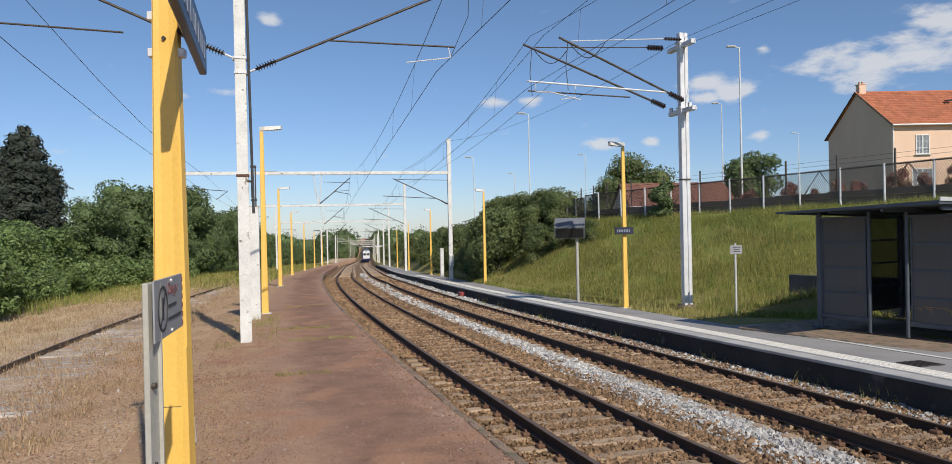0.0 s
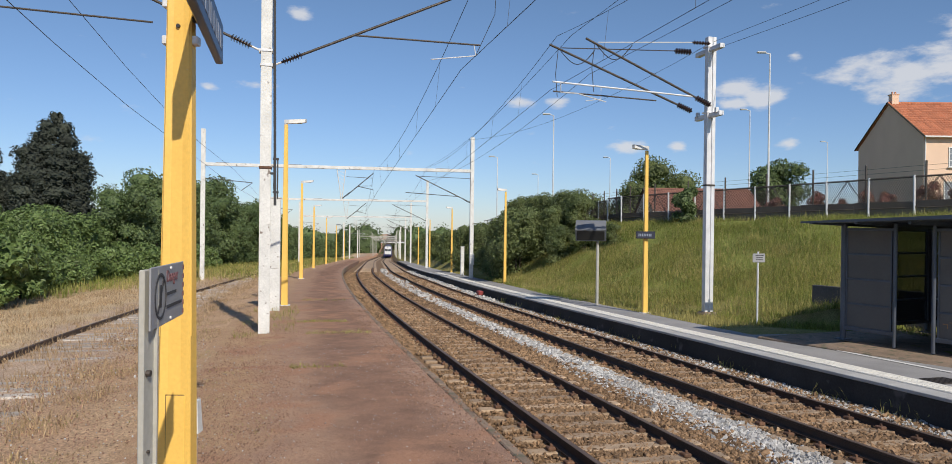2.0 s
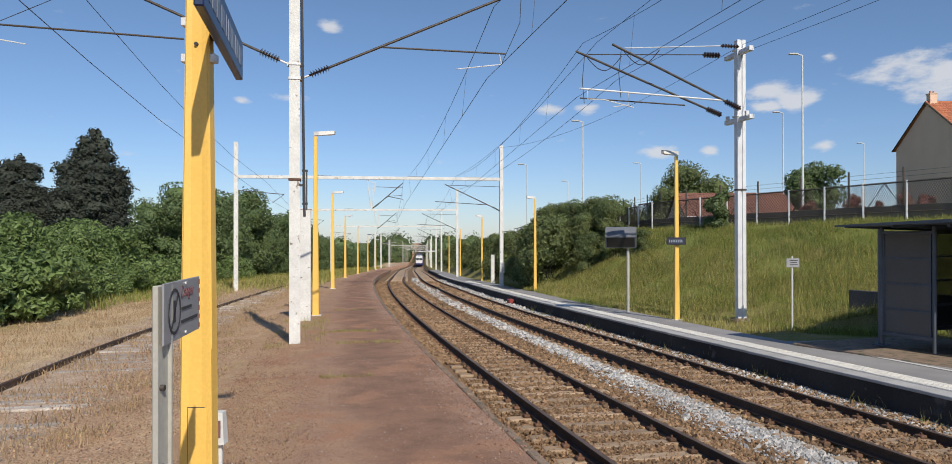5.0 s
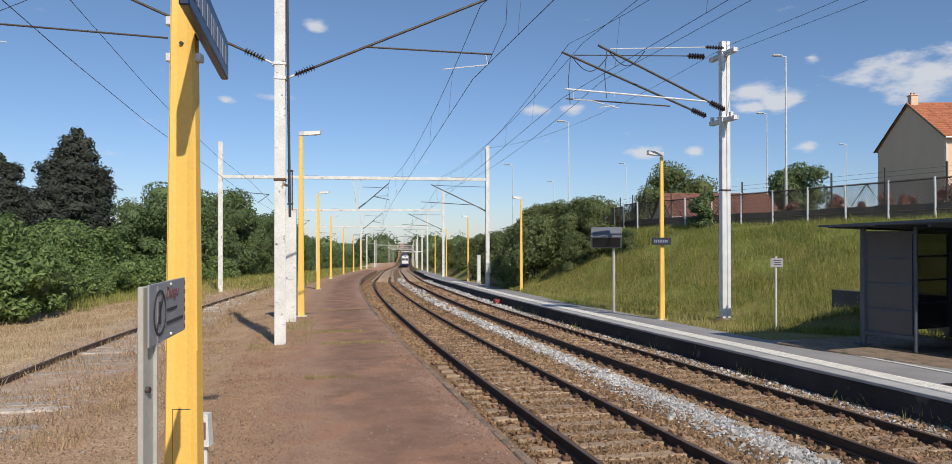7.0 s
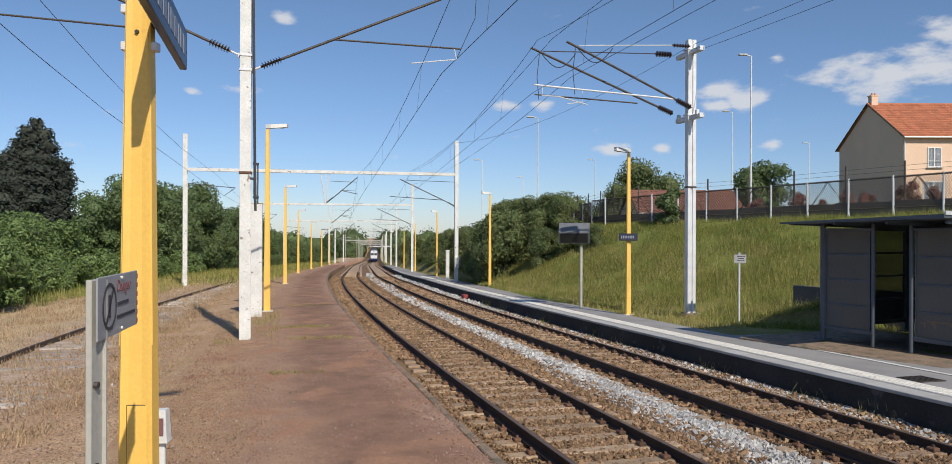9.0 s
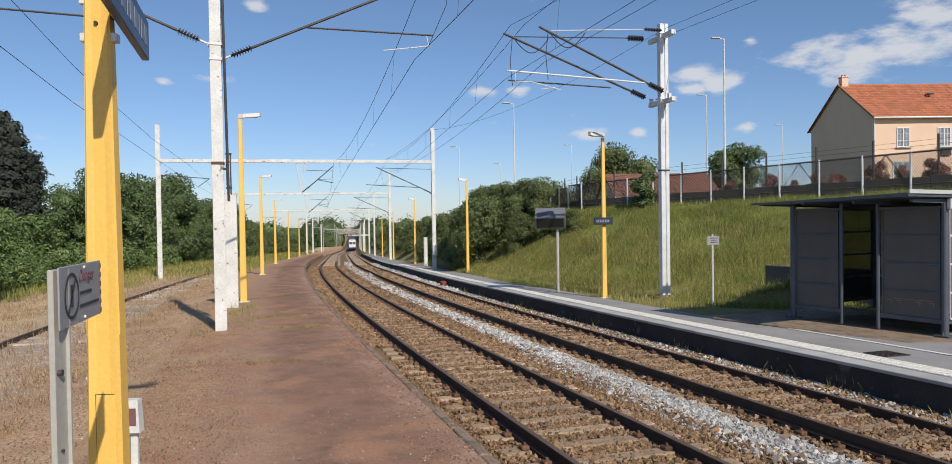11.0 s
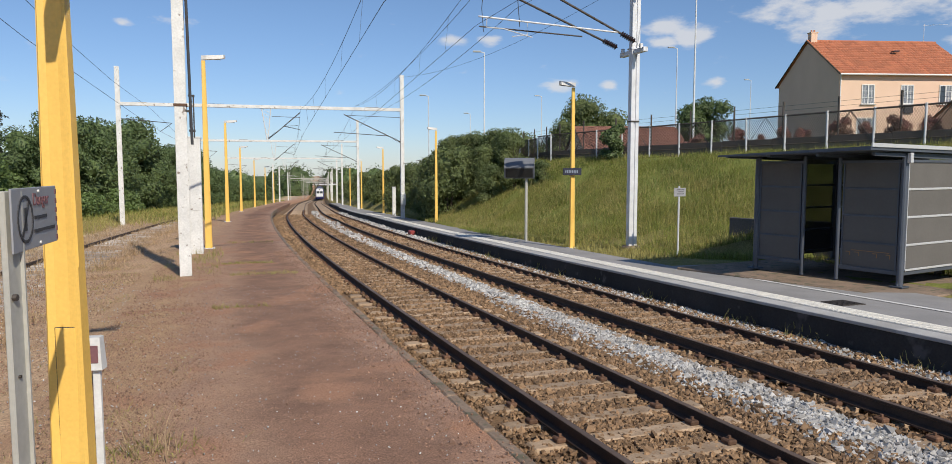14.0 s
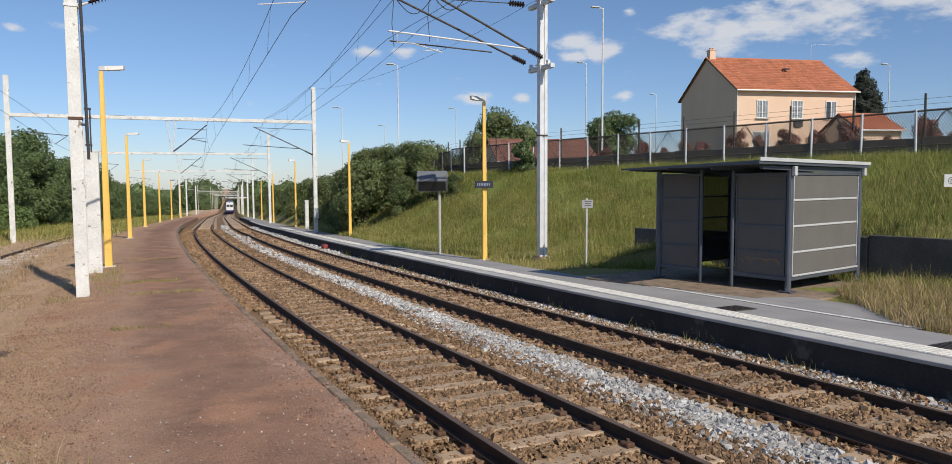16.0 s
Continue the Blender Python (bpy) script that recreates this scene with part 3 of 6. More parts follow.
# ---- platforms ----
ys = stretch_of(-25, 140, 0.5, 1.012)
platform_left = tagged(new("platform_near", ribbon("platform_near", [(-4.9, -0.06), (-4.4, -0.015), (-3.6, 0.0), (-2.8, 0.012), (-2.0, 0.012), (-1.222, 0.0), (-1.222, -0.5)], ys, M["platform"], smooth=False)),
                       "worn red-brown asphalt platform with gravelly edges", "platform", kind="structure")
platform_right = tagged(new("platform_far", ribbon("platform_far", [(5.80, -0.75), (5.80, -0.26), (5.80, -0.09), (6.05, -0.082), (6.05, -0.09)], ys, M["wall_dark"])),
                        "low platform with dark mottled concrete face", "platform", kind="structure")
part("platform_surface", ribbon("platform_surface", [(6.0, -0.088), (6.9, -0.078), (7.72, -0.085), (7.80, -0.25)], ys, M["asphalt"]), None, platform_right, "grey patched asphalt walking surface")

# edge stones of the near platform, one by one
stone_mesh = Shape().box(0.04, 0, -0.165, 0.11, 0.994, 0.33, 0.014).mesh("kerb_stone", M["kerb"])
rng = random.Random(5)
y = -12.0
while y < 80:
    o = part("kerb_stone", stone_mesh, None, platform_left)
    o.matrix_basis = lying(y, -1.2 + rng.uniform(-0.012, 0.012), 0.005 + rng.uniform(-0.008, 0.008), rng.uniform(-0.6, 0.6))
    y += 1.0
# pale coping slabs and ribbed warning tiles of the far platform
slab_mesh = Shape().box(0.12, 0, -0.028, 0.34, 0.996, 0.056, 0.008).mesh("coping_slab", M["edge_slab"])
tile = Shape().box(0, 0, -0.004, 0.42, 0.392, 0.03)
for a in range(4):
    for b in range(4):
        tile.box(-0.15 + 0.1 * a, -0.147 + 0.098 * b, 0.014, 0.084, 0.086, 0.010, 0.002)
tile_mesh = tile.mesh("warning_tile", M["tactile"])
y = -12.0
while y < 95:
    o = part("coping_slab", slab_mesh, None, platform_right)
    o.matrix_basis = lying(y, 5.83, -0.079 + rng.uniform(-0.002, 0.002))
    y += 0.966
y = 0.0
while y < 60:
    o = part("warning_tile", tile_mesh, None, platform_right)
    o.matrix_basis = lying(y, 6.40, -0.086)
    y += 0.388
part("platform_apron", ribbon("platform_apron", [(7.70, -0.0875), (8.6, -0.089), (9.3, -0.095), (9.32, -0.3)], stretch_of(8.0, 17.0, 0.5), M["asphalt"]), None, platform_right, "cracked asphalt between platform and shelter")
part("painted_line", ribbon("painted_line", [(7.78, -0.078), (7.90, -0.078)], stretch_of(8.1, 14.4, 0.5), M["line"]), None, platform_right, "worn white line along the walking surface")
grate = Shape().box(0, 0, 0, 0.5, 0.5, 0.012, 0.004)
for a in range(5):
    grate.box(-0.18 + 0.09 * a, 0, 0.008, 0.03, 0.44, 0.008)
for gy, goff in ((10.8, 6.95), (6.9, 6.9)):
    tagged(part("drain_cover", grate, M["dark_steel"], None, m=lying(gy, goff, -0.072)), "dark iron drain cover set in the asphalt", "drain cover")

# ---- tracks ----
RAIL = [(-0.07, 0), (-0.07, 0.018), (-0.012, 0.04), (-0.010, 0.108), (-0.036, 0.122), (-0.036, 0.146), (0.036, 0.146), (0.036, 0.122), (0.010, 0.108), (0.012, 0.04), (0.07, 0.018), (0.07, 0)]
sleeper = Shape().box(0, 0, -0.09, 2.36, 0.25, 0.20, 0.02).mesh("sleeper", M["sleeper"])
clip = Shape()
for s in (-0.7525, 0.7525):
    for q in (-1, 1):
        clip.box(s + q * 0.12, 0, 0.035, 0.10, 0.13, 0.05, 0.012)
        clip.tube((s + q * 0.115, 0, 0.05), (s + q * 0.115, 0, 0.09), 0.018, n=6)
clip_mesh = clip.mesh("fastening", M["clip"])
railys = stretch_of(-25, 500, 0.8, 1.012)
TRACKS = [("track_near", 0.7525, -0.36, -0.40), ("track_far", 4.16, -0.33, -0.41)]
for name, mid, zl, zr in TRACKS:
    t = tagged(new(name), "curving track of rusty rails on concrete sleepers", "railway track", kind="structure")
    for s, zt in ((-1, zl), (1, zr)):
        o = mid + s * 0.7525
        sec = [(o + a, zt - 0.146 + b) for a, b in RAIL]
        rail = part("rail", ribbon("rail", sec, railys, M["rail_side"], smooth=False), None, t)
        part("rail_head", ribbon("rail_head", [(o - 0.030, zt + 0.0015), (o + 0.030, zt + 0.0015)], railys, M["rail_top"]), None, rail, "polished running surface")
    y, k = -10.0, 0
    lot = random.Random(11 if mid < 2 else 12)
    while y < 96:
        p = lying(y, mid + lot.uniform(-0.015, 0.015), (zl + zr) / 2 - 0.151, lot.uniform(-0.8, 0.8))
        o = part("sleeper", sleeper, None, t, m=p)
        part("fastening", clip_mesh, None, o)
        y += 0.6
        k += 1
    far = Shape()
    while y < 330:
        far.box(0, 0, 0, 2.36, 0.25, 0.20, m=facing(y, mid, (zl + zr) / 2 - 0.241))
        y += 0.6
    tagged(part("sleepers_beyond", far.mesh("sleepers_beyond", M["sleeper"], tidy=False), None, t), kind="stuff")

tagged(new("ballast_bed", ribbon("ballast_bed", [(-1.34, -0.50), (-1.1, -0.56), (-0.5, -0.575), (2.3, -0.575), (2.5, -0.60), (5.3, -0.57), (5.82, -0.52)], stretch_of(-25, 500, 0.8, 1.012), M["bed"])),
       "brown stone ballast bed under both tracks", "ballast", kind="structure")


def stones(name, mats, label, lots, seed):
    """Broken stones lying about. lots: (across from, across to, y from, y to, how many, mean radius, level)."""
    g = np.random.default_rng(seed)
    octa = np.array([(1, 0, 0), (-1, 0, 0), (0, 1, 0), (0, -1, 0), (0, 0, 1), (0, 0, -1)], float)
    tri = np.array([(0, 2, 4), (2, 1, 4), (1, 3, 4), (3, 0, 4), (2, 0, 5), (1, 2, 5), (3, 1, 5), (0, 3, 5)])
    vs, fs, base = [], [], 0
    for a, b, y0, y1, n, rad, level in lots:
        off, yy = g.uniform(a, b, n), g.uniform(y0, y1, n)
        keep = np.ones(n, bool)
        for mid in (0.7525, 4.16):
            for s in (-0.7525, 0.7525):
                keep &= np.abs(off - mid - s) > 0.105
            on = (np.abs(off - mid) < 1.2) & (np.abs((yy - 2.0 + 0.3) % 0.6 - 0.3) < 0.12)
            keep &= ~(on & (g.uniform(0, 1, n) < 0.24))
        off, yy = off[keep], yy[keep]
        n = len(off)
        s = lean(yy)
        k = np.hypot(1, s)
        py = yy - off * s / k
        size = rad * g.lognormal(0, 0.28, n)
        c0 = np.stack([centre(yy) + off / k, py, level - fall(py) + size * 0.28 + g.normal(0, 0.008, n)], 1)
        body = octa[None] * g.uniform(0.65, 1.25, (n, 6, 1)) + g.normal(0, 0.16, (n, 6, 3))
        q = g.normal(size=(n, 4))
        q /= np.linalg.norm(q, axis=1)[:, None]
        w, x, y_, z = q.T
        rot = np.stack([np.stack([1 - 2 * (y_ * y_ + z * z), 2 * (x * y_ - z * w), 2 * (x * z + y_ * w)], -1), np.stack([2 * (x * y_ + z * w), 1 - 2 * (x * x + z * z), 2 * (y_ * z - x * w)], -1), np.stack([2 * (x * z - y_ * w), 2 * (y_ * z + x * w), 1 - 2 * (x * x + y_ * y_)], -1)], 1)
        body = np.einsum("nij,nkj->nki", rot, body) * size[:, None, None] + c0[:, None]
        vs.append(body.reshape(-1, 3))
        fs.append((np.arange(n)[:, None, None] * 6 + tri[None]).reshape(-1, 3) + base)
        base += n * 6
    tagged(new(name, soup(name, np.concatenate(vs), np.concatenate(fs), mats)), label, "ballast", kind="stuff")


stones("ballast_stones", M["brown_stone"], "brown broken ballast stones between the rails",
       [(-1.05, -0.15, 4, 16, 5200, 0.023, -0.552), (-0.15, 2.65, 4, 14, 36000, 0.0245, -0.552), (-0.15, 2.65, 14, 18, 6600, 0.031, -0.555), (-1.05, 2.65, 18, 34, 20000, 0.039, -0.556), (3.15, 5.2, 5, 16, 26000, 0.0255, -0.538), (-1.05, 2.65, -8, 4, 14000, 0.034, -0.55), (3.15, 5.2, -8, 5, 9000, 0.034, -0.548), (5.12, 5.78, 5, 30, 8000, 0.026, -0.54), (3.15, 5.2, 16, 34, 11000, 0.042, -0.556), (-1.0, 5.3, 34, 75, 14000, 0.065, -0.565)], 1)
stones("platform_chips", M["white_stone"], "pale chips of stone strewn on the platform", [(-4.8, -1.3, 2.5, 16, 2600, 0.0062, 0.009), (-7, -4.2, 4, 18, 700, 0.009, -0.07)], 21)
stones("platform_grit", M["clod"], "reddish grit and clods scattered over the platform", [(-1.75, -1.12, 3, 24, 4200, 0.010, 0.003), (-4.5, -1.35, 2.5, 14, 8000, 0.0058, 0.006), (-4.7, -3.3, 2.5, 14, 5000, 0.0065, 0.004), (-4.6, -3.0, 3, 20, 8000, 0.008, 0.0), (-7.2, -4.4, 4, 20, 7000, 0.009, -0.09)], 3)
stones("pale_stones", M["white_stone"], "fresh pale grey ballast stones spread between the tracks",
       [(2.50, 3.12, 4, 16, 13000, 0.028, -0.558), (2.2, 2.6, 4, 16, 1300, 0.030, -0.55), (2.48, 3.1, 16, 34, 6500, 0.045, -0.57), (2.45, 3.1, 34, 90, 4500, 0.075, -0.58), (5.1, 5.78, 5, 34, 7500, 0.028, -0.545), (2.50, 3.12, -8, 4, 4500, 0.04, -0.558), (5.1, 5.78, 34, 80, 2500, 0.07, -0.54)], 2)

# overgrown siding behind the near platform
siding = tagged(new("siding_track"), "disused rusty siding sunk in dry grass and gravel", "railway track", kind="structure")
SID = [(y, -8.62 + (0.030 * (y - 20) if y > 20 else 0)) for y in stretch_of(-14, 110, 1.0, 1.02)]
for extra in (0.0, 1.5):
    s = Shape()
    pts = [at(y, o + extra, -0.262 if extra == 0 else -0.385) for y, o in SID]
    for a, b in zip(pts, pts[1:]):
        d = b - a
        s.box(0, d.length / 2, 0, 0.075, d.length + 0.01, 0.15, m=Matrix.Translation(a) @ pose(0, 0, 0, math.degrees(math.asin(d.z / d.length)), 0, math.degrees(math.atan2(-d.x, d.y))))
    part("rail", s, M["rail_side"], siding)
old_sleeper = Shape().box(0, 0, -0.06, 2.3, 0.24, 0.16, 0.02).mesh("sleeper", material("bleached_timber_sleeper", (0.50, 0.455, 0.41), 0.95, 0, (0.36, 0.31, 0.265), 0.25, 3, 40, 0.3, vary=0.3))
lot = random.Random(8)
y = -9.0
while y < 90:
    o = -8.62 + (0.030 * (y - 20) if y > 20 else 0) + 0.75
    part("sleeper", old_sleeper, None, siding, m=facing(y, o + lot.uniform(-0.05, 0.05), -0.315 + lot.uniform(-0.03, 0.025), lot.uniform(-2, 2)))
    y += 0.6


# ---- lamp posts ----
def wave_column(h, w0, w1):
    """A tapering folded-steel column with lipped edges."""
    s = Shape()
    a, b = w0 / 2, w1 / 2
    outline = [(-1, -0.55), (-0.86, -0.72), (-0.4, -0.62), (0.4, -0.62), (0.86, -0.72), (1, -0.55), (1, 0.5), (0.8, 0.62), (-0.8, 0.62), (-1, 0.5)]
    s.prism([(x * a, y * a) for x, y in outline], 0, h, b / a)
    return s


def lamp_post(m, h, w0, w1, arm, label, group, paint="yellow"):
    t = thing("lamp_post", m, label, "lamp post", group)
    part("column", wave_column(h, w0, w1), M[paint], t)
    part("base_plate", Shape().box(0, 0, 0.01, w0 * 1.7, w0 * 1.7, 0.02, 0.004), M["galvanised"], t)
    part("service_hatch", Shape().box(0, -w0 * 0.30, 0.75, w0 * 0.55, 0.012, 0.42, 0.004), M[paint], t)
    q = 1 if arm > 0 else -1
    L = abs(arm) * 1.45
    tip = [(-0.06, -0.055), (0.10, -0.085), (L, -0.10), (L + 0.05, 0.0), (L, 0.10), (0.10, 0.085), (-0.06, 0.055)]
    nn = len(tip)
    vs = [(q * x, y, h + 0.02 + 0.10 * max(0, x)) for x, y in tip] + [(q * x, y * 0.8, h + 0.15 + 0.075 * max(0, x)) for x, y in tip]
    fs = [tuple(range(nn)), tuple(range(2 * nn - 1, nn - 1, -1))] + [(k, (k + 1) % nn, nn + (k + 1) % nn, nn + k) for k in range(nn)]
    head = part("lamp_head", Shape().add(vs, fs), M["luminaire"], t, "flat grey lamp head, tilted up")
    part("lens", Shape().box(q * (L * 0.55), 0, h + 0.02 + 0.055 * L, L * 0.6, 0.13, 0.014, 0.003, m=Matrix.Translation((0, 0, 0))), M["lens"], head)
    return t


LEFT = [(25.7, -3.67), (45.0, -3.63), (69.0, -3.95), (92.0, -4.2), (116, -4.25), (141, -4.1)]
lamp = lamp_post(facing(*LEFT[0]), 5.95, 0.22, 0.12, 0.42, "tall yellow lamp post with flat grey head", "lamp posts along the near platform")
for y, o in LEFT[1:]:
    copy_thing(lamp, facing(y, o) @ Matrix.Diagonal((1, 1, 0.95, 1)))
RIGHT = [(22.9, 7.79), (41.4, 7.88), (60.5, 7.7), (82, 7.8), (104, 7.8), (127, 7.8)]
lamp = lamp_post(facing(*RIGHT[0], -0.09), 5.28, 0.17, 0.10, -0.32, "yellow lamp post standing in grass behind the platform", "lamp posts along the far platform")
for y, o in RIGHT[1:]:
    copy_thing(lamp, facing(y, o, -0.09))


# ---- name boards and notices ----
def words(name, text, size, m, mats, parent, wide=1.0):
    c = bpy.data.curves.new(name, "FONT")
    c.body, c.size, c.align_x, c.align_y = text, size, "CENTER", "CENTER"
    c.extrude = 0.001
    tmp = bpy.data.objects.new(name, c)
    me = bpy.data.meshes.new_from_object(tmp)
    bpy.data.objects.remove(tmp)
    me.materials.append(mats)
    o = part(name, me, None, parent)
    o.matrix_basis = m @ Matrix.Diagonal((wide, 1, 1, 1))
    return o


# the yellow column close to the camera, with its name board edge-on to the line
near = thing("name_board_post", pose(-1.34, 4.08, -0.1), "yellow folded-steel column carrying a blue station name board", "sign post")
part("column", wave_column(5.95, 0.176, 0.046), M["yellow"], near)
part("base_plate", Shape().box(0, 0, 0.05, 0.32, 0.32, 0.03, 0.005), M["galvanised"], near)
for q in (-1, 1):
    part("edge_lip", Shape().tube((q * 0.069, -0.036, 1.57), (q * 0.034, -0.018, 4.5), 0.006, n=6), M["yellow"], near)
part("hatch", Shape().box(0.008, -0.0495, 0.99, 0.085, 0.006, 0.62, 0.002), M["yellow"], near, "flush access hatch")
part("lamp_head", Shape().box(0.28, 0, 5.97, 0.78, 0.20, 0.07, 0.02), M["luminaire"], near, "flat grey lamp head")
part("hatch_joint", Shape().box(0.008, -0.0478, 0.99, 0.092, 0.004, 0.628, 0.002), M["bark"], near)
part("fixing_hole", Shape().tube((0.0, -0.045, 2.99), (0.0, -0.030, 2.99), 0.009, n=12), M["ink"], near)
for z in (2.93, 3.10):
    for q in (-0.066, 0.066):
        part("clamp", Shape().box(q, 0, z, 0.032, 0.05, 0.04, 0.004), M["galvanised"], near)
for z in np.arange(1.95, 2.8, 0.14):
    part("rivet", Shape().tube((0.046, -0.040, z), (0.046, -0.034, z), 0.005, n=8), M["lens"], near)
board = part("name_board", Shape().box(0, 0, 0, 0.04, 1.38, 0.215, 0.006), M["blue_sign"], near, "dark blue enamel board with pale lettering", m=pose(0.096, 0.037, 3.087, 0, 0, 12.9))
for yy, wdt in ((-0.56, 0.10), (-0.43, 0.11), (-0.30, 0.12), (-0.15, 0.12), (-0.03, 0.04), (0.08, 0.12), (0.22, 0.12), (0.33, 0.04), (0.43, 0.10), (0.56, 0.10)):
    part("letter_bar", Shape().box(0.0208, yy, 0, 0.003, wdt * 0.8, 0.10), M["lettering"], board)
    part("letter_bar", Shape().box(-0.0208, yy, 0, 0.003, wdt * 0.8, 0.10), M["lettering"], board)
for z in (3.03, 3.12):
    part("bracket", Shape().tube((0.04, -0.01, z), (0.09, 0.03, z), 0.016, n=8), M["dark_steel"], near)

notice = thing("warning_notice", pose(-0.990, 2.905, -0.07), "grey warning plate on a galvanised post beside the yellow column", "notice")
part("post", Shape().box(0, 0, 0.955, 0.018, 0.08, 1.915, 0.003).box(0.014, 0.036, 0.955, 0.012, 0.008, 1.91), M["grey_post"], notice)
part("bolt", Shape().tube((0.008, -0.02, 1.60), (0.022, -0.02, 1.60), 0.010, n=8), M["dark_steel"], notice)
part("bolt", Shape().tube((0.008, -0.01, 1.36), (0.016, -0.01, 1.36), 0.005, n=8), M["dark_steel"], notice)
plate = part("plate", Shape().box(0.225, 0, 0, 0.45, 0.006, 0.19, 0.002), M["grey_sign"], notice, m=pose(0.030, -0.052, 1.825, 0, 0, 99.0))
ring = Shape()
for k in range(24):
    ring.box(0, 0, 0.068, 0.0185, 0.002, 0.009, m=pose(0.115, -0.0045, 0, 0, 15 * k, 0))
part("ring", ring, M["ink"], plate)
part("pictogram", Shape().box(0.115, -0.0045, 0.0, 0.022, 0.002, 0.07).box(0, -0.0045, 0, 0.012, 0.002, 0.12, m=pose(0.115, 0, 0, 0, 35, 0)), M["ink"], plate)
words("heading", "Danger", 0.056, pose(0.275, -0.0042, 0.055, 90, 0, 0), M["red_ink"], plate)
for z, a, w in ((0.0, 0.265, 0.13), (-0.042, 0.305, 0.22)):
    part("text_bar", Shape().box(a, -0.0042, z, w, 0.002, 0.010), M["ink"], plate)
for z in (0.082, -0.082):
    part("screw", Shape().tube((0.25, -0.008, z), (0.25, -0.003, z), 0.005, n=8), M["lens"], plate)
for k in range(6):
    part("stripe", Shape().box(0.44, -0.0042, -0.08 + 0.031 * k, 0.014, 0.002, 0.017), M["red_ink"], plate)

marker = thing("distance_marker", pose(-1.745, 5.36, -0.15), "small peeling white and red marker on a thin white post", "marker post")
part("post", Shape().box(0.02, 0, 0.41, 0.045, 0.03, 0.84, 0.004), M["white_steel"], marker)
part("plate", Shape().prism([(-0.07, -0.05), (0.07, -0.05), (0.07, 0.03), (-0.07, 0.03)], 0.815, 1.02, 0.82), M["white_steel"], marker)
part("number_bar", Shape().box(0.01, -0.0505, 0.915, 0.075, 0.006, 0.11, 0.001, m=pose(0, 0.002, 0, 0)), M["red_ink"], marker)

# name board on the far lamp post
b = thing("small_name_board", facing(22.9 - 0.13, 7.72, -0.09, -10), "small dark station name board clamped to a yellow lamp post", "name board")
part("board", Shape().box(0, 0, 2.54, 0.62, 0.035, 0.235, 0.008), M["black_sign"], b)
for k in range(8):
    part("letter_bar", Shape().box(-0.22 + 0.056 * k, -0.0185, 2.54, 0.032, 0.002, 0.085), M["lettering"], b)
part("clamp", Shape().box(0.07, 0.05, 2.54, 0.16, 0.07, 0.05, 0.006), M["galvanised"], b)

# hooded information case
h = thing("information_case", facing(26.2, 7.22, -0.09, -24), "hooded blue-grey information case on a thin pole", "information board")
part("pole", Shape().tube((0.25, 0.08, 0), (0.25, 0.08, 2.5), 0.055, n=12), M["grey_post"], h)
hood = Shape()
sect = [(-0.10, 2.36), (-0.36, 2.76), (-0.35, 2.80), (-0.22, 2.98), (-0.06, 3.09), (0.10, 3.12), (0.28, 3.08), (0.28, 2.40)]
vs = [(x, y, z) for x in (-0.55, 0.55) for y, z in sect]
n = len(sect)
hood.add(vs, [tuple(range(n)), tuple(range(2 * n - 1, n - 1, -1))] + [(q, (q + 1) % n, n + (q + 1) % n, n + q) for q in range(n)])
part("hood", hood, M["slate"], h)
part("screen", Shape().box(0, 0, 0, 1.0, 0.02, 0.40, 0.005, m=pose(0, -0.235, 2.56, 33)), M["rubber"], h, "dark display face under the hood")

s = thing("plate_sign", facing(19.5, 9.60, -0.08), "small grey plate sign on a thin pole in the grass", "sign")
part("pole", Shape().tube((0, 0, -0.1), (0, 0, 2.04), 0.028, n=10), M["galvanised"], s)
part("plate", Shape().box(0, -0.04, 1.86, 0.40, 0.012, 0.25, 0.005), M["grey_sign"], s)
for k, w in enumerate((0.26, 0.20, 0.24)):
    part("text_bar", Shape().box(0.02, -0.048, 1.93 - 0.06 * k, w, 0.003, 0.022), M["ink"], s)

s = thing("warning_notice", pose(14.45, 14.4, -0.65), "white warning plate on a thin pole before the dark wall", "notice")
part("pole", Shape().tube((0.42, 0, 0), (0.42, 0, 2.75), 0.03, n=10), M["galvanised"], s)
part("plate", Shape().box(0.15, -0.04, 2.56, 0.72, 0.012, 0.29, 0.005), M["rail_white"], s)
disc = Shape()
for k in range(20):
    disc.box(0, 0, 0.07, 0.024, 0.003, 0.012, m=pose(-0.03, -0.05, 2.56, 0, 18 * k, 0))
disc.box(-0.03, -0.05, 2.56, 0.02, 0.003, 0.09)
part("pictogram", disc, M["ink"], s)


# ---- catenary ----
def insulator(s, a, b, r=0.092, n=7):
    """A ribbed insulator between two points."""
    a, b = Vector(a), Vector(b)
    s.tube(a, b, 0.028, n=8)
    d = b - a
    for k in range(n):
        p = a + d * (0.12 + 0.76 * k / (n - 1))
        s.tube(p - d.normalized() * 0.008, p + d.normalized() * 0.022, r, r * 0.45, n=10)


def h_beam(s, h, w, d, t=0.016, z0=-0.3):
    for q in (-1, 1):
        s.box(0, q * (d - t) / 2, (h + z0) / 2, w, t, h - z0, 0.003)
    s.box(0, 0, (h + z0) / 2, t, d - 2 * t, h - z0)


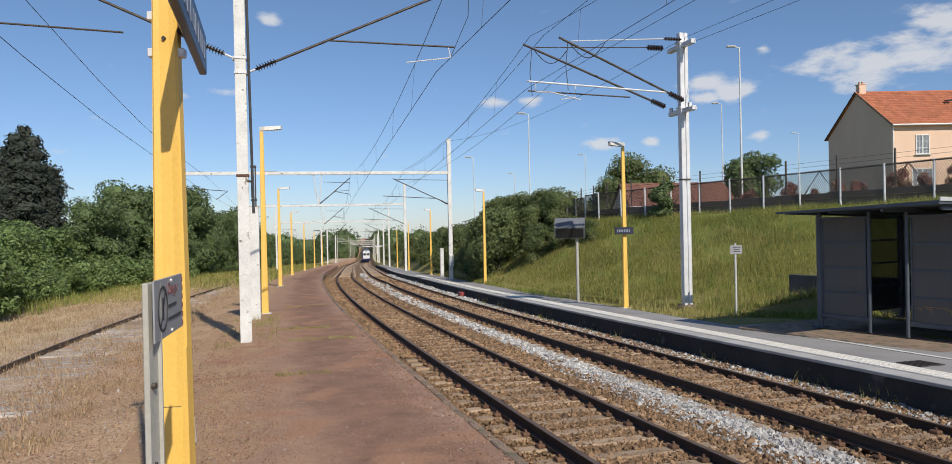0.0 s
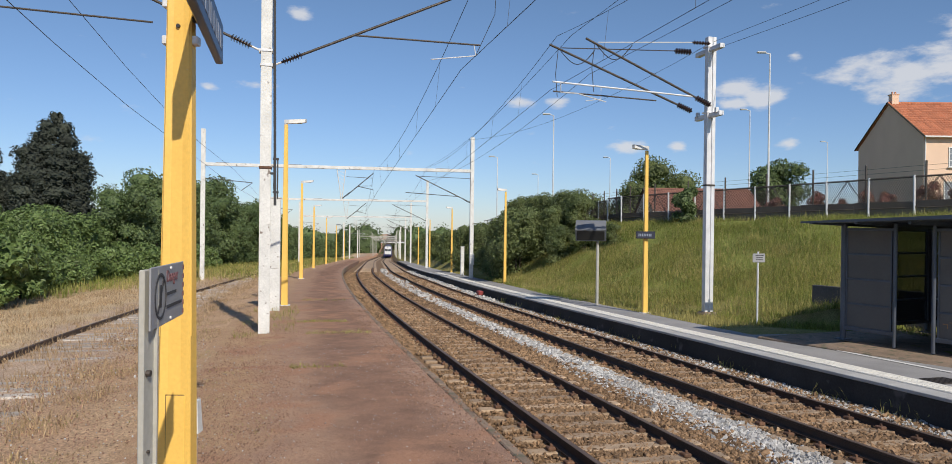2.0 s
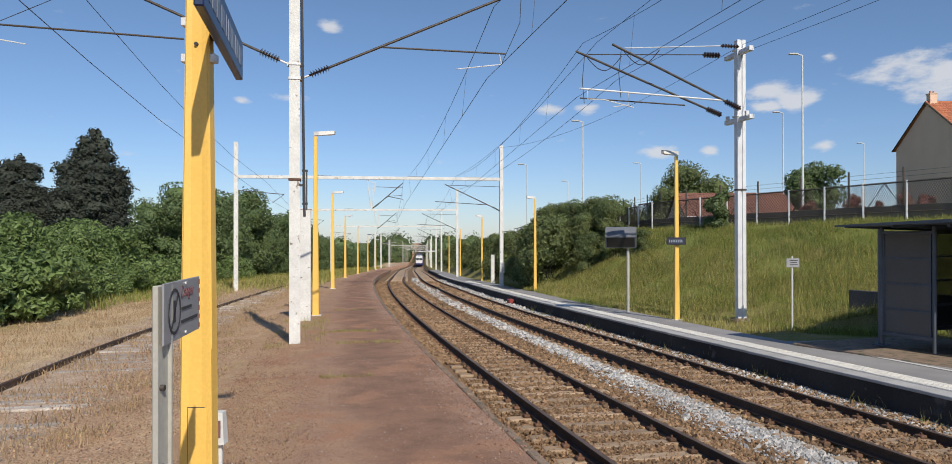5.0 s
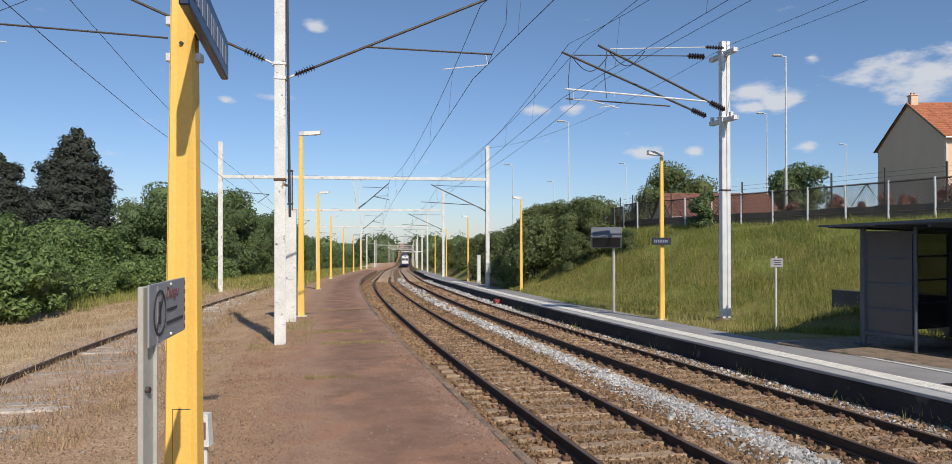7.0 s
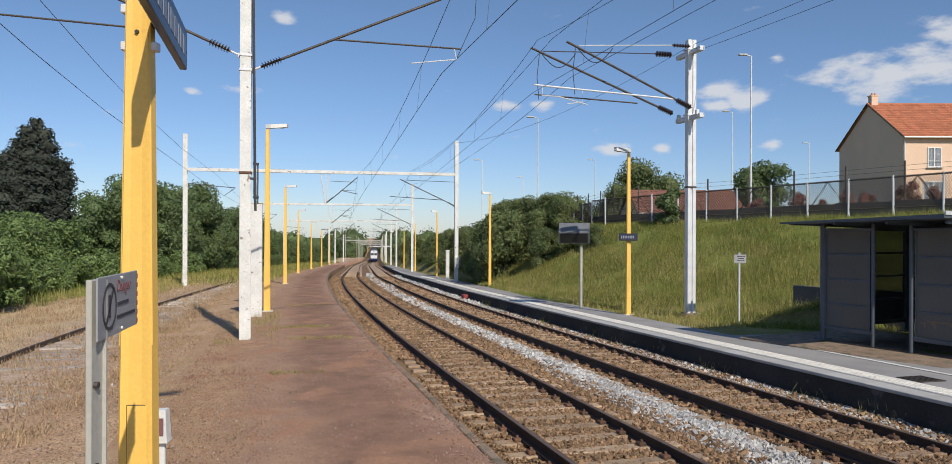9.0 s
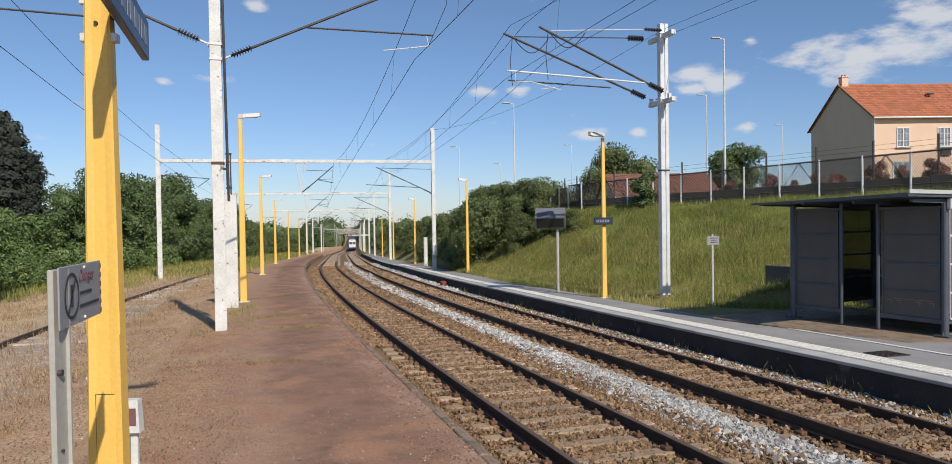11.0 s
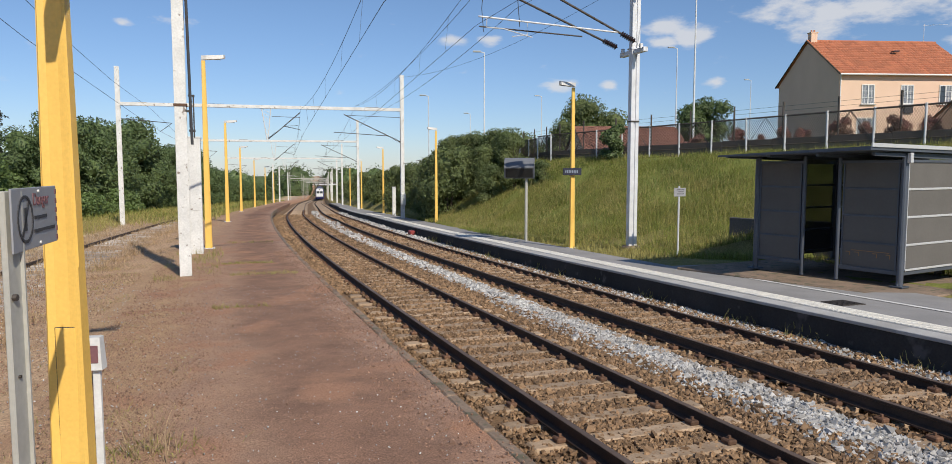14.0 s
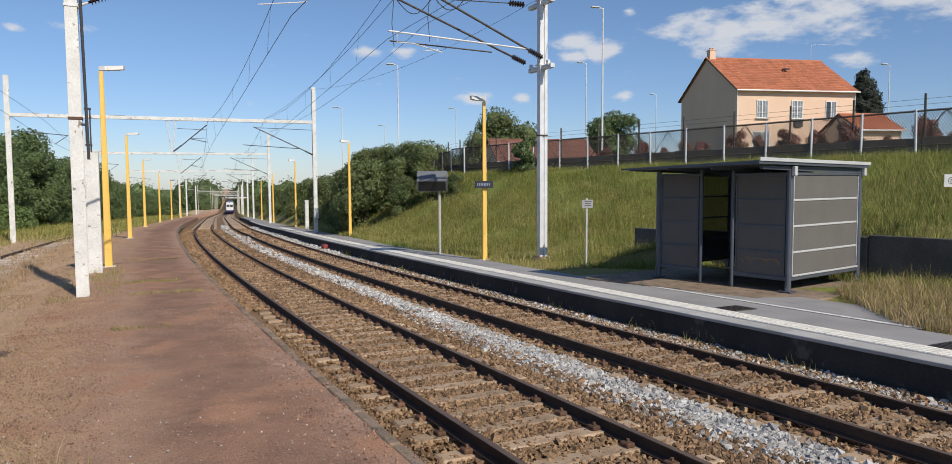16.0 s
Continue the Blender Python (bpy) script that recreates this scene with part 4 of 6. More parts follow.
def arm(mast, side, root, tip, tie, steady, name="cantilever"):
    """A sloping bracket tube from the mast over a track. root: height on the mast; tip, steady: (across, height)."""
    a = Vector((side * 0.12, 0, root))
    b = Vector((tip[0], 0, tip[1]))
    d = (b - a).normalized()
    body = part(name, Shape().tube(a + d * 0.72, b + d * 0.22, 0.032, n=10), M["dark_steel"], mast, "sloping steel bracket tube")
    ins = Shape()
    insulator(ins, a + d * 0.22, a + d * 0.74)
    part("insulator", ins, M["insulator"], body, "ribbed dark insulator")
    part("hinge", Shape().tube(a - d * 0.08, a + d * 0.24, 0.024, n=8).box(a.x, 0, a.z, 0.10, 0.12, 0.10, 0.01), M["galvanised"], body)
    if tie is not None:
        part("tie_rod", Shape().tube((side * 0.75, 0, tie), (b.x, 0, b.z - 0.04), 0.014, n=6), M["galvanised"], body)
        ins = Shape()
        insulator(ins, (side * 0.18, 0, tie), (side * 0.78, 0, tie), 0.06)
        part("insulator", ins, M["insulator"], body, "ribbed dark insulator")
    (x0, z0), (x1, z1) = steady
    st = Shape().tube((x0, 0, z0), (x1, 0, z1), 0.022, n=8)
    part("steady_tube", st, M["galvanised"] if tie is not None else M["dark_steel"], body)
    reg = Shape().tube((x1 - side * 0.15, 0, z1 - 0.02), (x1 - side * 0.1, 0, z1 - 0.26), 0.012, n=6).tube((x1 - side * 0.1, 0, z1 - 0.26), (x1 - side * 1.2, 0, z1 - 0.42), 0.013, n=6)
    part("registration_arm", reg, M["galvanised"], body)
    part("dropper", Shape().line([(b.x, 0, b.z), (b.x - side * 0.03, 0.04, (b.z + z1) / 2), (x1 - side * 0.1, 0, z1 - 0.25)], 0.008), M["cable"], body)
    return body


mast = thing("catenary_mast", facing(18.2, -3.92, -0.02), "white weathered steel mast with brackets to both sides", "catenary mast")
s = Shape()
h_beam(s, 10.2, 0.24, 0.24)
part("column", s, M["white_steel"], mast)
part("footing", Shape().box(0, 0, -0.12, 0.34, 0.34, 0.28, 0.03), M["kerb"], mast)
for z in (6.05, 6.38, 3.75):
    part("band", Shape().box(0, 0, z, 0.275, 0.275, 0.06, 0.008), M["clip"] if z < 4 else M["galvanised"], mast)
arm(mast, 1, 6.06, (5.35, 8.42), None, ((1.95, 6.88), (4.95, 6.86)))
arm(mast, -1, 6.38, (-4.9, 8.40), None, ((-2.4, 6.85), (-6.8, 7.0)))
# tension gear hanging on the back of the mast
gear = part("tension_rod", Shape().tube((0.22, -0.12, 2.9), (0.135, -0.12, 9.9), 0.030, n=8), M["ink"], mast, "black rod with turnbuckles")
part("turnbuckle", Shape().box(0.19, -0.10, 3.7, 0.03, 0.03, 0.9, 0.005).box(0.27, -0.10, 3.5, 0.03, 0.03, 0.9, 0.005).box(0.23, -0.10, 3.95, 0.13, 0.05, 0.05, 0.005).box(0.23, -0.10, 3.2, 0.13, 0.05, 0.05, 0.005).box(0.16, -0.10, 3.62, 0.12, 0.05, 0.05, 0.005), M["ink"], gear)

cab = thing("cable_cabinet", facing(23.9, -3.93, -0.02), "tall white painted steel box column beside the mast", "cabinet")
part("body", Shape().box(0, 0, 1.7, 0.36, 0.30, 3.44, 0.012), M["white_steel"], cab)
part("cap", Shape().box(0, 0, 3.44, 0.40, 0.34, 0.04, 0.006), M["white_steel"], cab)
part("door", Shape().box(0, -0.155, 1.9, 0.28, 0.012, 1.2, 0.004), M["white_steel"], cab)

mast = thing("catenary_mast", facing(21.5, 9.21, -0.10), "galvanised steel mast with two brackets over the far track", "catenary mast")
s = Shape()
for q in (-1, 1):
    s.box(q * 0.083, 0, 4.2, 0.115, 0.20, 9.0, 0.006)
for z in np.arange(0.6, 8.6, 0.85):
    s.box(0, 0.06, z, 0.13, 0.02, 0.10)
s.box(0, -0.06, 4.2, 0.06, 0.012, 9.0)
part("column", s, M["galvanised"], mast)
part("footing", Shape().box(0, 0, 0.0, 0.5, 0.5, 0.34, 0.06), M["kerb"], mast)
for z in (6.26, 8.30):
    part("cross_beam", Shape().box(-0.02, 0.03, z, 0.16, 1.45, 0.14, 0.01).box(-0.02, 0.03, z + 0.1, 0.30, 0.30, 0.05, 0.008), M["galvanised"], mast)
part("band", Shape().box(0, 0, 4.1, 0.30, 0.24, 0.05, 0.006), M["dark_steel"], mast)
for dy, tipx, tipz in ((0.55, -4.82, 8.17), (-0.55, -4.09, 8.12)):
    holder = part("bracket_root", Shape().box(-0.10, 0, 6.36, 0.10, 0.10, 0.16, 0.01), M["galvanised"], mast, m=pose(0, dy, 0))
    a, b = Vector((-0.12, 0, 6.40)), Vector((tipx, 0, tipz))
    d = (b - a).normalized()
    part("bracket_tube", Shape().tube(a + d * 0.75, b + d * 0.28, 0.034, n=10), M["dark_steel"], holder)
    ins = Shape()
    insulator(ins, a + d * 0.2, a + d * 0.78, 0.095)
    part("insulator", ins, M["insulator"], holder)
    ins = Shape()
    insulator(ins, (-0.35, 0, 8.35), (-0.95, 0, 8.35), 0.10 if dy > 0 else 0.065, 6)
    part("insulator", ins, M["insulator"], holder)
    part("tie_rod", Shape().tube((-0.9, 0, 8.35), (b.x + 0.12, 0, b.z + 0.02), 0.015, n=6), M["galvanised"] if dy < 0 else M["dark_steel"], holder)
    if dy < 0:
        part("steady_tube", Shape().tube((-0.85, 0, 6.72), (-5.35, 0, 6.92), 0.026, n=8), M["galvanised"], holder)
        part("registration_arm", Shape().line([(-5.1, 0, 6.9), (-5.1, 0, 6.62), (-4.6, 0, 6.62), (-3.7, 0, 6.42)], 0.016, 6), M["galvanised"], holder)
    else:
        part("steady_tube", Shape().tube((-1.55, 0, 6.75), (-4.95, 0, 6.86), 0.022, n=8), M["dark_steel"], holder)
        part("registration_arm", Shape().line([(-3.4, 0, 7.1), (-3.4, 0, 6.7), (-3.9, 0, 6.62)], 0.014, 6), M["galvanised"], holder)
    loop = [(b.x + 0.1 + 1.1 * q, 0, b.z - 0.08 - 0.42 * math.sin(q * math.pi) + 0.1 * q) for q in np.linspace(0, 1, 11)]
    part("jumper_cable", Shape().line(loop, 0.013), M["cable"], holder)
    part("dropper", Shape().line([(b.x + 0.02, 0, b.z), (b.x - 0.05, 0.03, 7.4), (b.x, 0, 6.7)], 0.011), M["cable"], holder)


def portal(y, paint="white_steel"):
    """A portal of two posts and a beam over all tracks, with hanging brackets."""
    t = thing("catenary_portal", facing(y, 7.2, -0.10), "white weathered steel portal spanning the tracks", "catenary portal", "portals over the line")
    for x, h, z0 in ((0, 9.35, 0), (-16.95, 9.6, -0.3)):
        s = Shape()
        h_beam(s, h, 0.24, 0.24)
        part("post", s, M[paint], t, m=pose(x, 0, z0))
    part("beam", Shape().box(-8.47, 0, 7.12, 16.75, 0.20, 0.20, 0.01), M[paint], t)
    x = -8.5
    br = Shape()
    br.tube((x - 0.30, 0, 7.0), (x - 0.02, 0, 5.1), 0.028, n=6).tube((x + 0.24, 0, 7.0), (x + 0.04, 0, 5.1), 0.028, n=6)
    for k in range(8):
        q, q2 = k / 8, (k + 1) / 8
        br.tube((x - 0.30 + 0.28 * q, 0, 7.0 - 1.9 * q), (x + 0.24 - 0.20 * q2, 0, 7.0 - 1.9 * q2), 0.016, n=4)
    part("hanging_bracket", br, M[paint], t)
    ins = Shape()
    insulator(ins, (x + 0.05, 0, 5.15), (x + 0.55, 0, 5.55), 0.08, 6)
    part("insulator", ins, M["insulator"], t)
    part("bracket_tube", Shape().tube((x + 0.5, 0, 5.5), (x + 2.0, 0, 7.0 - 0.2), 0.03, n=8), M["dark_steel"], t)
    part("steady_tube", Shape().tube((x + 1.0, 0, 5.95), (x + 2.0, 0, 5.75), 0.02, n=6).tube((x + 1.0, 0, 5.95), (x + 1.9, 0, 6.0), 0.014, n=5), M["dark_steel"], t)
    part("tie_rod", Shape().tube((x + 0.3, 0, 6.55), (x + 2.0, 0, 6.5), 0.016, n=5), M["dark_steel"], t)
    part("bracket_tube", Shape().tube((-0.6, 0, 5.28), (-3.75, 0, 6.75), 0.03, n=8), M["dark_steel"], t)
    ins = Shape()
    insulator(ins, (-0.12, 0, 5.03), (-0.62, 0, 5.29), 0.08, 6)
    part("insulator", ins, M["insulator"], t)
    part("steady_tube", Shape().tube((-0.9, 0, 5.42), (-4.4, 0, 5.62), 0.022, n=6), M["dark_steel"], t)
    part("tie_rod", Shape().tube((-0.12, 0, 6.62), (-3.6, 0, 6.70), 0.016, n=6), M["dark_steel"], t)
    part("siding_bracket", Shape().tube((-16.8, 0, 6.25), (-14.0, 0, 6.02), 0.022, n=6).tube((-14.0, 0, 6.02), (-14.7, 0, 5.5), 0.018, n=6), M["dark_steel"], t)
    for x0_, x1_ in ((-16.2, -15.4), (-11.9, -11.0), (-6.1, -5.2), (-2.4, -1.5)):
        part("splice_plate", Shape().box((x0_ + x1_) / 2, 0, 7.225, x1_ - x0_, 0.16, 0.03, 0.004), M["dark_steel"], t)
    return t


first = portal(48.2)
for y in (78.3, 114.5):
    copy_thing(first, facing(y, 7.2, -0.10))
far_portal = portal(250.0, "grey_post")
far_portal.matrix_basis = facing(250.0, 7.2, -0.10) @ Matrix.Diagonal((0.74, 1, 1, 1))
for y in (272.0, 294.0, 316.0, 338.0, 360.0, 382.0):
    copy_thing(far_portal, facing(y, 7.2, -0.10) @ Matrix.Diagonal((0.74, 1, 1, 1)))


def line_mast(y, off, h, side):
    """A plain white mast beside the line, with one bracket over its track."""
    t = thing("catenary_mast", facing(y, off, -0.1), "plain white steel mast with a single bracket far down the line", "catenary mast", "far masts")
    s = Shape()
    h_beam(s, h, 0.28, 0.28)
    part("column", s, M["white_steel"], t)
    ins = Shape()
    insulator(ins, (side * 0.15, 0, h * 0.62), (side * 0.65, 0, h * 0.65), 0.08, 6)
    part("insulator", ins, M["insulator"], t)
    part("bracket_tube", Shape().tube((side * 0.6, 0, h * 0.645), (side * 3.6, 0, h * 0.86), 0.03, n=8), M["dark_steel"], t)
    part("steady_tube", Shape().tube((side * 1.4, 0, h * 0.70), (side * 4.2, 0, h * 0.72), 0.02, n=6), M["galvanised"], t)


for y, off, h, side in ((150, -4.6, 7.6, 1), (173, -4.4, 8.0, 1), (215, -4.4, 8.0, 1), (146, 7.6, 8.4, -1), (188, 7.6, 8.2, -1), (216, 7.6, 8.2, -1)):
    line_mast(y, off, h, side)

post = thing("white_post", facing(53.6, 7.51, -0.10), "short stout white post in grass beside the portal", "post")
part("body", Shape().box(0, 0, 1.0, 0.26, 0.22, 2.15, 0.03), M["white_steel"], post)
part("cap", Shape().box(0, 0, 2.1, 0.29, 0.25, 0.05, 0.01), M["white_steel"], post)
part("wall_box", Shape().box(0, 0, 0, 0.30, 0.22, 0.75, 0.02), M["white_steel"], first, "white control box strapped to the post", m=pose(0, -0.22, 1.3))
bx = thing("red_box", facing(37.5, 5.62, -0.45), "faded red box lying at the platform foot", "box")
part("body", Shape().box(0, 0, 0.08, 0.28, 0.6, 0.22, 0.04), M["red_box"], bx)


def wire(name, pts, sag, r, label, parts=12):
    """One hanging wire through its supports."""
    s = Shape()
    for a, b in zip(pts, pts[1:]):
        run = [Vector(a).lerp(Vector(b), q) - Vector((0, 0, 4 * sag * q * (1 - q))) for q in np.linspace(0, 1, parts + 1)]
        s.line(run, r, 4)
    return part(name, s, M["cable"], None, label)


SUP = [-32, -7, 18.2, 48.2, 78.3, 114.5, 150, 173, 215, 250, 272, 294, 316, 338, 382]
SUP2 = [-29, -4, 21.5, 48.2, 78.3, 114.5, 146, 188, 216, 250, 272, 294, 316, 338, 382]
for base, sup, c, m_, cat in ((0.75, SUP, 6.25, 8.0, "near"), (4.16, SUP2, 6.65, 8.25, "far")):
    def lvl(y, z):
        return z - 1.25 * float(smooth((y - 25) / 30.0)) * (1.0 if z > 7.5 else 0.75)
    zig = [(y, base + (0.18 if k % 2 else -0.18)) for k, y in enumerate(sup)]
    w = thing("overhead_line", pose(0, 0, 0), "overhead contact wire hung from a carrying cable above the track", "overhead line", "overhead lines")
    top = [at(y, base, lvl(y, m_)) for y, o in zig]
    low = [at(y, o, lvl(y, c)) for y, o in zig]
    s = Shape()
    for a, b in zip(top, top[1:]):
        s.line([a.lerp(b, q) - Vector((0, 0, 4 * 0.75 * q * (1 - q))) for q in np.linspace(0, 1, 13)], 0.008, 4)
    part("carrying_cable", s, M["cable"], w)
    part("contact_wire", Shape().line(low, 0.008, 4), M["cable"], w)
    s = Shape()
    for a, b, a2, b2 in zip(top[:7], top[1:7], low, low[1:]):
        for q in (0.14, 0.3, 0.5, 0.7, 0.86):
            s.tube(a.lerp(b, q) - Vector((0, 0, 4 * 0.75 * q * (1 - q))), a2.lerp(b2, q), 0.005, n=4, caps=False)
    tagged(part("droppers", s, M["cable"], w), kind="stuff")

for pts, sag, lab in (([at(-10, -7.9, 6.1), at(17, -7.9, 5.92), at(23, -7.9, 5.84), at(48.2, -7.9, 5.62), at(78.3, -8.2, 5.6)], 0.0, "thin wire over the disused siding"),
                      ([at(-10, -7.9, 8.8), at(4, -7.9, 7.75), at(11, -7.9, 7.38), at(17, -7.9, 7.1), at(23, -7.9, 6.87), at(29, -7.9, 6.72), at(36, -7.9, 6.62), at(48.2, -7.9, 6.64), at(63, -8.0, 6.0), at(78.3, -8.2, 6.6)], 0.0, "carrying cable over the disused siding"),
                      ([at(-29, 9.3, 9.0), at(21.5, 9.25, 8.45), at(48.2, 6.9, 9.1)], 0.7, "feeder wire from the galvanised mast"),
                      ([at(-29, 9.8, 8.9), at(21.5, 9.6, 8.35)], 0.8, "feeder wire from the galvanised mast"),
                      ([at(-24, 7.0, 9.4), at(21.5, 5.2, 7.2), at(48.2, 4.3, 6.3)], 0.5, "overlapping contact wire at a change of tension"),
                      ([at(-24, 3.0, 9.7), at(21.5, 4.6, 8.3), at(48.2, 4.2, 7.2)], 0.5, "overlapping carrying cable at a change of tension")):
    tagged(wire("overhead_wire", pts, sag, 0.008, lab), lab, "wire", "overhead wires")


# ---- shelter on the far platform ----
A = Vector((10.09, 14.08, 0))
sh = thing("waiting_shelter", pose(A.x, A.y, -0.43, 0, 0, 24.85), "blue-grey steel shelter with frosted panels and flat roof", "shelter")
D, W, HT = 3.05, 3.40, 2.62


def post_at(x, y, z0=0.0, w=0.11, foot=True):
    p = part("post", Shape().tube((x, y, z0), (x, y, HT), w / 2, n=12), M["frame"], sh)
    if foot:
        part("foot", Shape().box(x, y, 0.015, 0.26, 0.26, 0.03, 0.005).add([(x - 0.10, y - 0.01, 0.03), (x + 0.10, y - 0.01, 0.03), (x + 0.03, y - 0.01, 0.22), (x - 0.03, y - 0.01, 0.22), (x - 0.10, y + 0.01, 0.03), (x + 0.10, y + 0.01, 0.03), (x + 0.03, y + 0.01, 0.22), (x - 0.03, y + 0.01, 0.22)],
                                                                            [(0, 1, 2, 3), (7, 6, 5, 4), (0, 4, 5, 1), (1, 5, 6, 2), (2, 6, 7, 3), (3, 7, 4, 0)]), M["frame"], p)
    return p


for x, y in ((0, 0), (D, 0), (0, W), (D, W)):
    post_at(x, y, 0, 0.13)
for y in (1.33, 2.16):
    post_at(-0.02, y, 0, 0.085, False)
post_at(D, 1.7, 0, 0.10, False)


def glazed(x0, y0, x1, y1, z0, z1, bars, light, clear=False):
    """A framed wall of frosted panels between two posts."""
    L = math.hypot(x1 - x0, y1 - y0)
    m = pose(x0, y0, 0, 0, 0, math.degrees(math.atan2(y1 - y0, x1 - x0)))
    fr = Shape().box(L / 2, 0, z0, L - 0.06, 0.07, 0.09, 0.008).box(L / 2, 0, z1, L - 0.06, 0.06, 0.06, 0.008)
    for a in (0.09, L - 0.09):
        fr.box(a, 0, (z0 + z1) / 2, 0.03, 0.05, z1 - z0 - 0.08)
    f = part("wall_frame", fr, M["frame"], sh, m=m)
    step = (z1 - z0) / bars
    for k in range(bars):
        if not clear:
            part("panel", Shape().box(L / 2, 0, z0 + step * (k + 0.5), L - 0.2, 0.014, step - 0.04, 0.002), M["panel"], f, "frosted grey panel")
        else:
            part("pane", Shape().box(L / 2, 0, z0 + step * (k + 0.5), L - 0.2, 0.008, step - 0.04, 0.001), M["smoked"], f, "smoked clear pane")
        if k:
            part("glazing_bar", Shape().box(L / 2, 0, z0 + step * k, L - 0.2, 0.045, 0.045, 0.006), M["rail_white"] if light else M["frame"], f)
    if light:
        part("sill_rail", Shape().box(L / 2, -0.045, z0 + 0.06, L - 0.16, 0.03, 0.04, 0.005), M["rail_white"], f)
        for a in (0.105, L - 0.105):
            part("glazing_bar", Shape().box(a, -0.02, (z0 + z1) / 2, 0.022, 0.03, z1 - z0 - 0.1), M["rail_white"], f)
    return f


glazed(0, 0, D, 0, 0.28, 2.50, 4, True)
front = glazed(0, 0, 0, 1.33, 0.28, 2.50, 4, False)
glazed(0, 2.16, 0, W, 0.28, 2.50, 4, False)
glazed(D, 0, D, 1.7, 0.28, 2.50, 4, False)
glazed(D, 1.7, D, W, 0.28, 2.50, 4, False, True)
glazed(0, W, D, W, 0.28, 2.50, 4, False, True)
scr = Shape()
for a in (0.25, 0.52, 0.9, 1.1):
    scr.box(-0.011, a, 0.62, 0.003, 0.10, 0.014).box(-0.011, a - 0.04, 0.58, 0.003, 0.014, 0.08)
scr.box(-0.011, 0.62, 0.66, 0.003, 0.8, 0.012)
part("scrawl", scr, M["scrawl"], sh, "thin orange scrawl on the front panel")
roof = Shape()
x0, x1, y0, y1 = -1.42, D + 0.16, -0.14, W + 0.27
roof.add([(x0, y0, 2.70), (x1, y0, 2.64), (x1, y1, 2.64), (x0 + 0.32, y1, 2.62), (x0, y0, 2.77), (x1, y0, 2.74), (x1, y1, 2.74), (x0 + 0.32, y1, 2.66), ], [(0, 1, 2, 3), (4, 7, 6, 5), (0, 4, 5, 1), (1, 5, 6, 2), (2, 6, 7, 3), (3, 7, 4, 0)])
rf = part("roof", roof, M["frame"], sh, "flat projecting roof with pale end trim")
part("roof_trim", Shape().box((x0 + x1) / 2, y0 - 0.012, 2.73, x1 - x0 + 0.03, 0.03, 0.075, 0.006, m=pose(0, 0, 0.045, 0, 0.6, 0)), M["rail_white"], rf)
for y in (0.0, 1.15, 2.3, W):
    part("roof_rib", Shape().add([(-1.1, y - 0.03, 2.60), (D, y - 0.03, 2.50), (D, y + 0.03, 2.50), (-1.1, y + 0.03, 2.60), (-1.1, y - 0.03, 2.655), (D, y - 0.03, 2.65), (D, y + 0.03, 2.65), (-1.1, y + 0.03, 2.655)], [(0, 1, 2, 3), (4, 7, 6, 5), (0, 4, 5, 1), (1, 5, 6, 2), (2, 6, 7, 3), (3, 7, 4, 0)]), M["frame"], rf)
for x in (0.0, D + 0.02):
    part("downpipe_bracket", Shape().box(x, -0.10, 2.56, 0.10, 0.08, 0.20, 0.01), M["rail_white"], rf)
bench = thing("bench", pose(A.x, A.y, -0.43, 0, 0, 24.85), "dark slatted bench against the shelter's back wall", "bench")
for k in range(4):
    part("slat", Shape().box(D - 0.50 + 0.1 * k, 1.5, 0.46, 0.08, 2.2, 0.03, 0.006), M["dark_steel"], bench)
for y in (0.6, 2.4):
    part("leg", Shape().box(D - 0.35, y, 0.22, 0.36, 0.05, 0.45, 0.006), M["dark_steel"], bench)
pad = Shape().box(1.2, 1.9, -0.06, 4.9, 5.6, 0.13, 0.02)
tagged(part("shelter_pad", pad, M["kerb"], None, m=pose(A.x, A.y, -0.445, -0.5, 0.6, 24.85)), "cracked concrete slab under the shelter", "slab", kind="structure")

# retaining wall behind the shelter
wall = tagged(new("retaining_wall"), "low dark grey retaining wall of concrete panels", "wall", kind="structure")
for k in range(-6, 3):
    p0 = Vector((13.4 - 0.42 * 2.4 * k, 15.6 + 0.907 * 2.4 * k, 0))
    part("wall_panel", Shape().box(0, 1.2, 0.35, 0.14, 2.385, 1.30, 0.015), M["low_wall"], wall, m=pose(p0.x, p0.y, -FALL * p0.y - 0.05, 0, 0, 24.85))


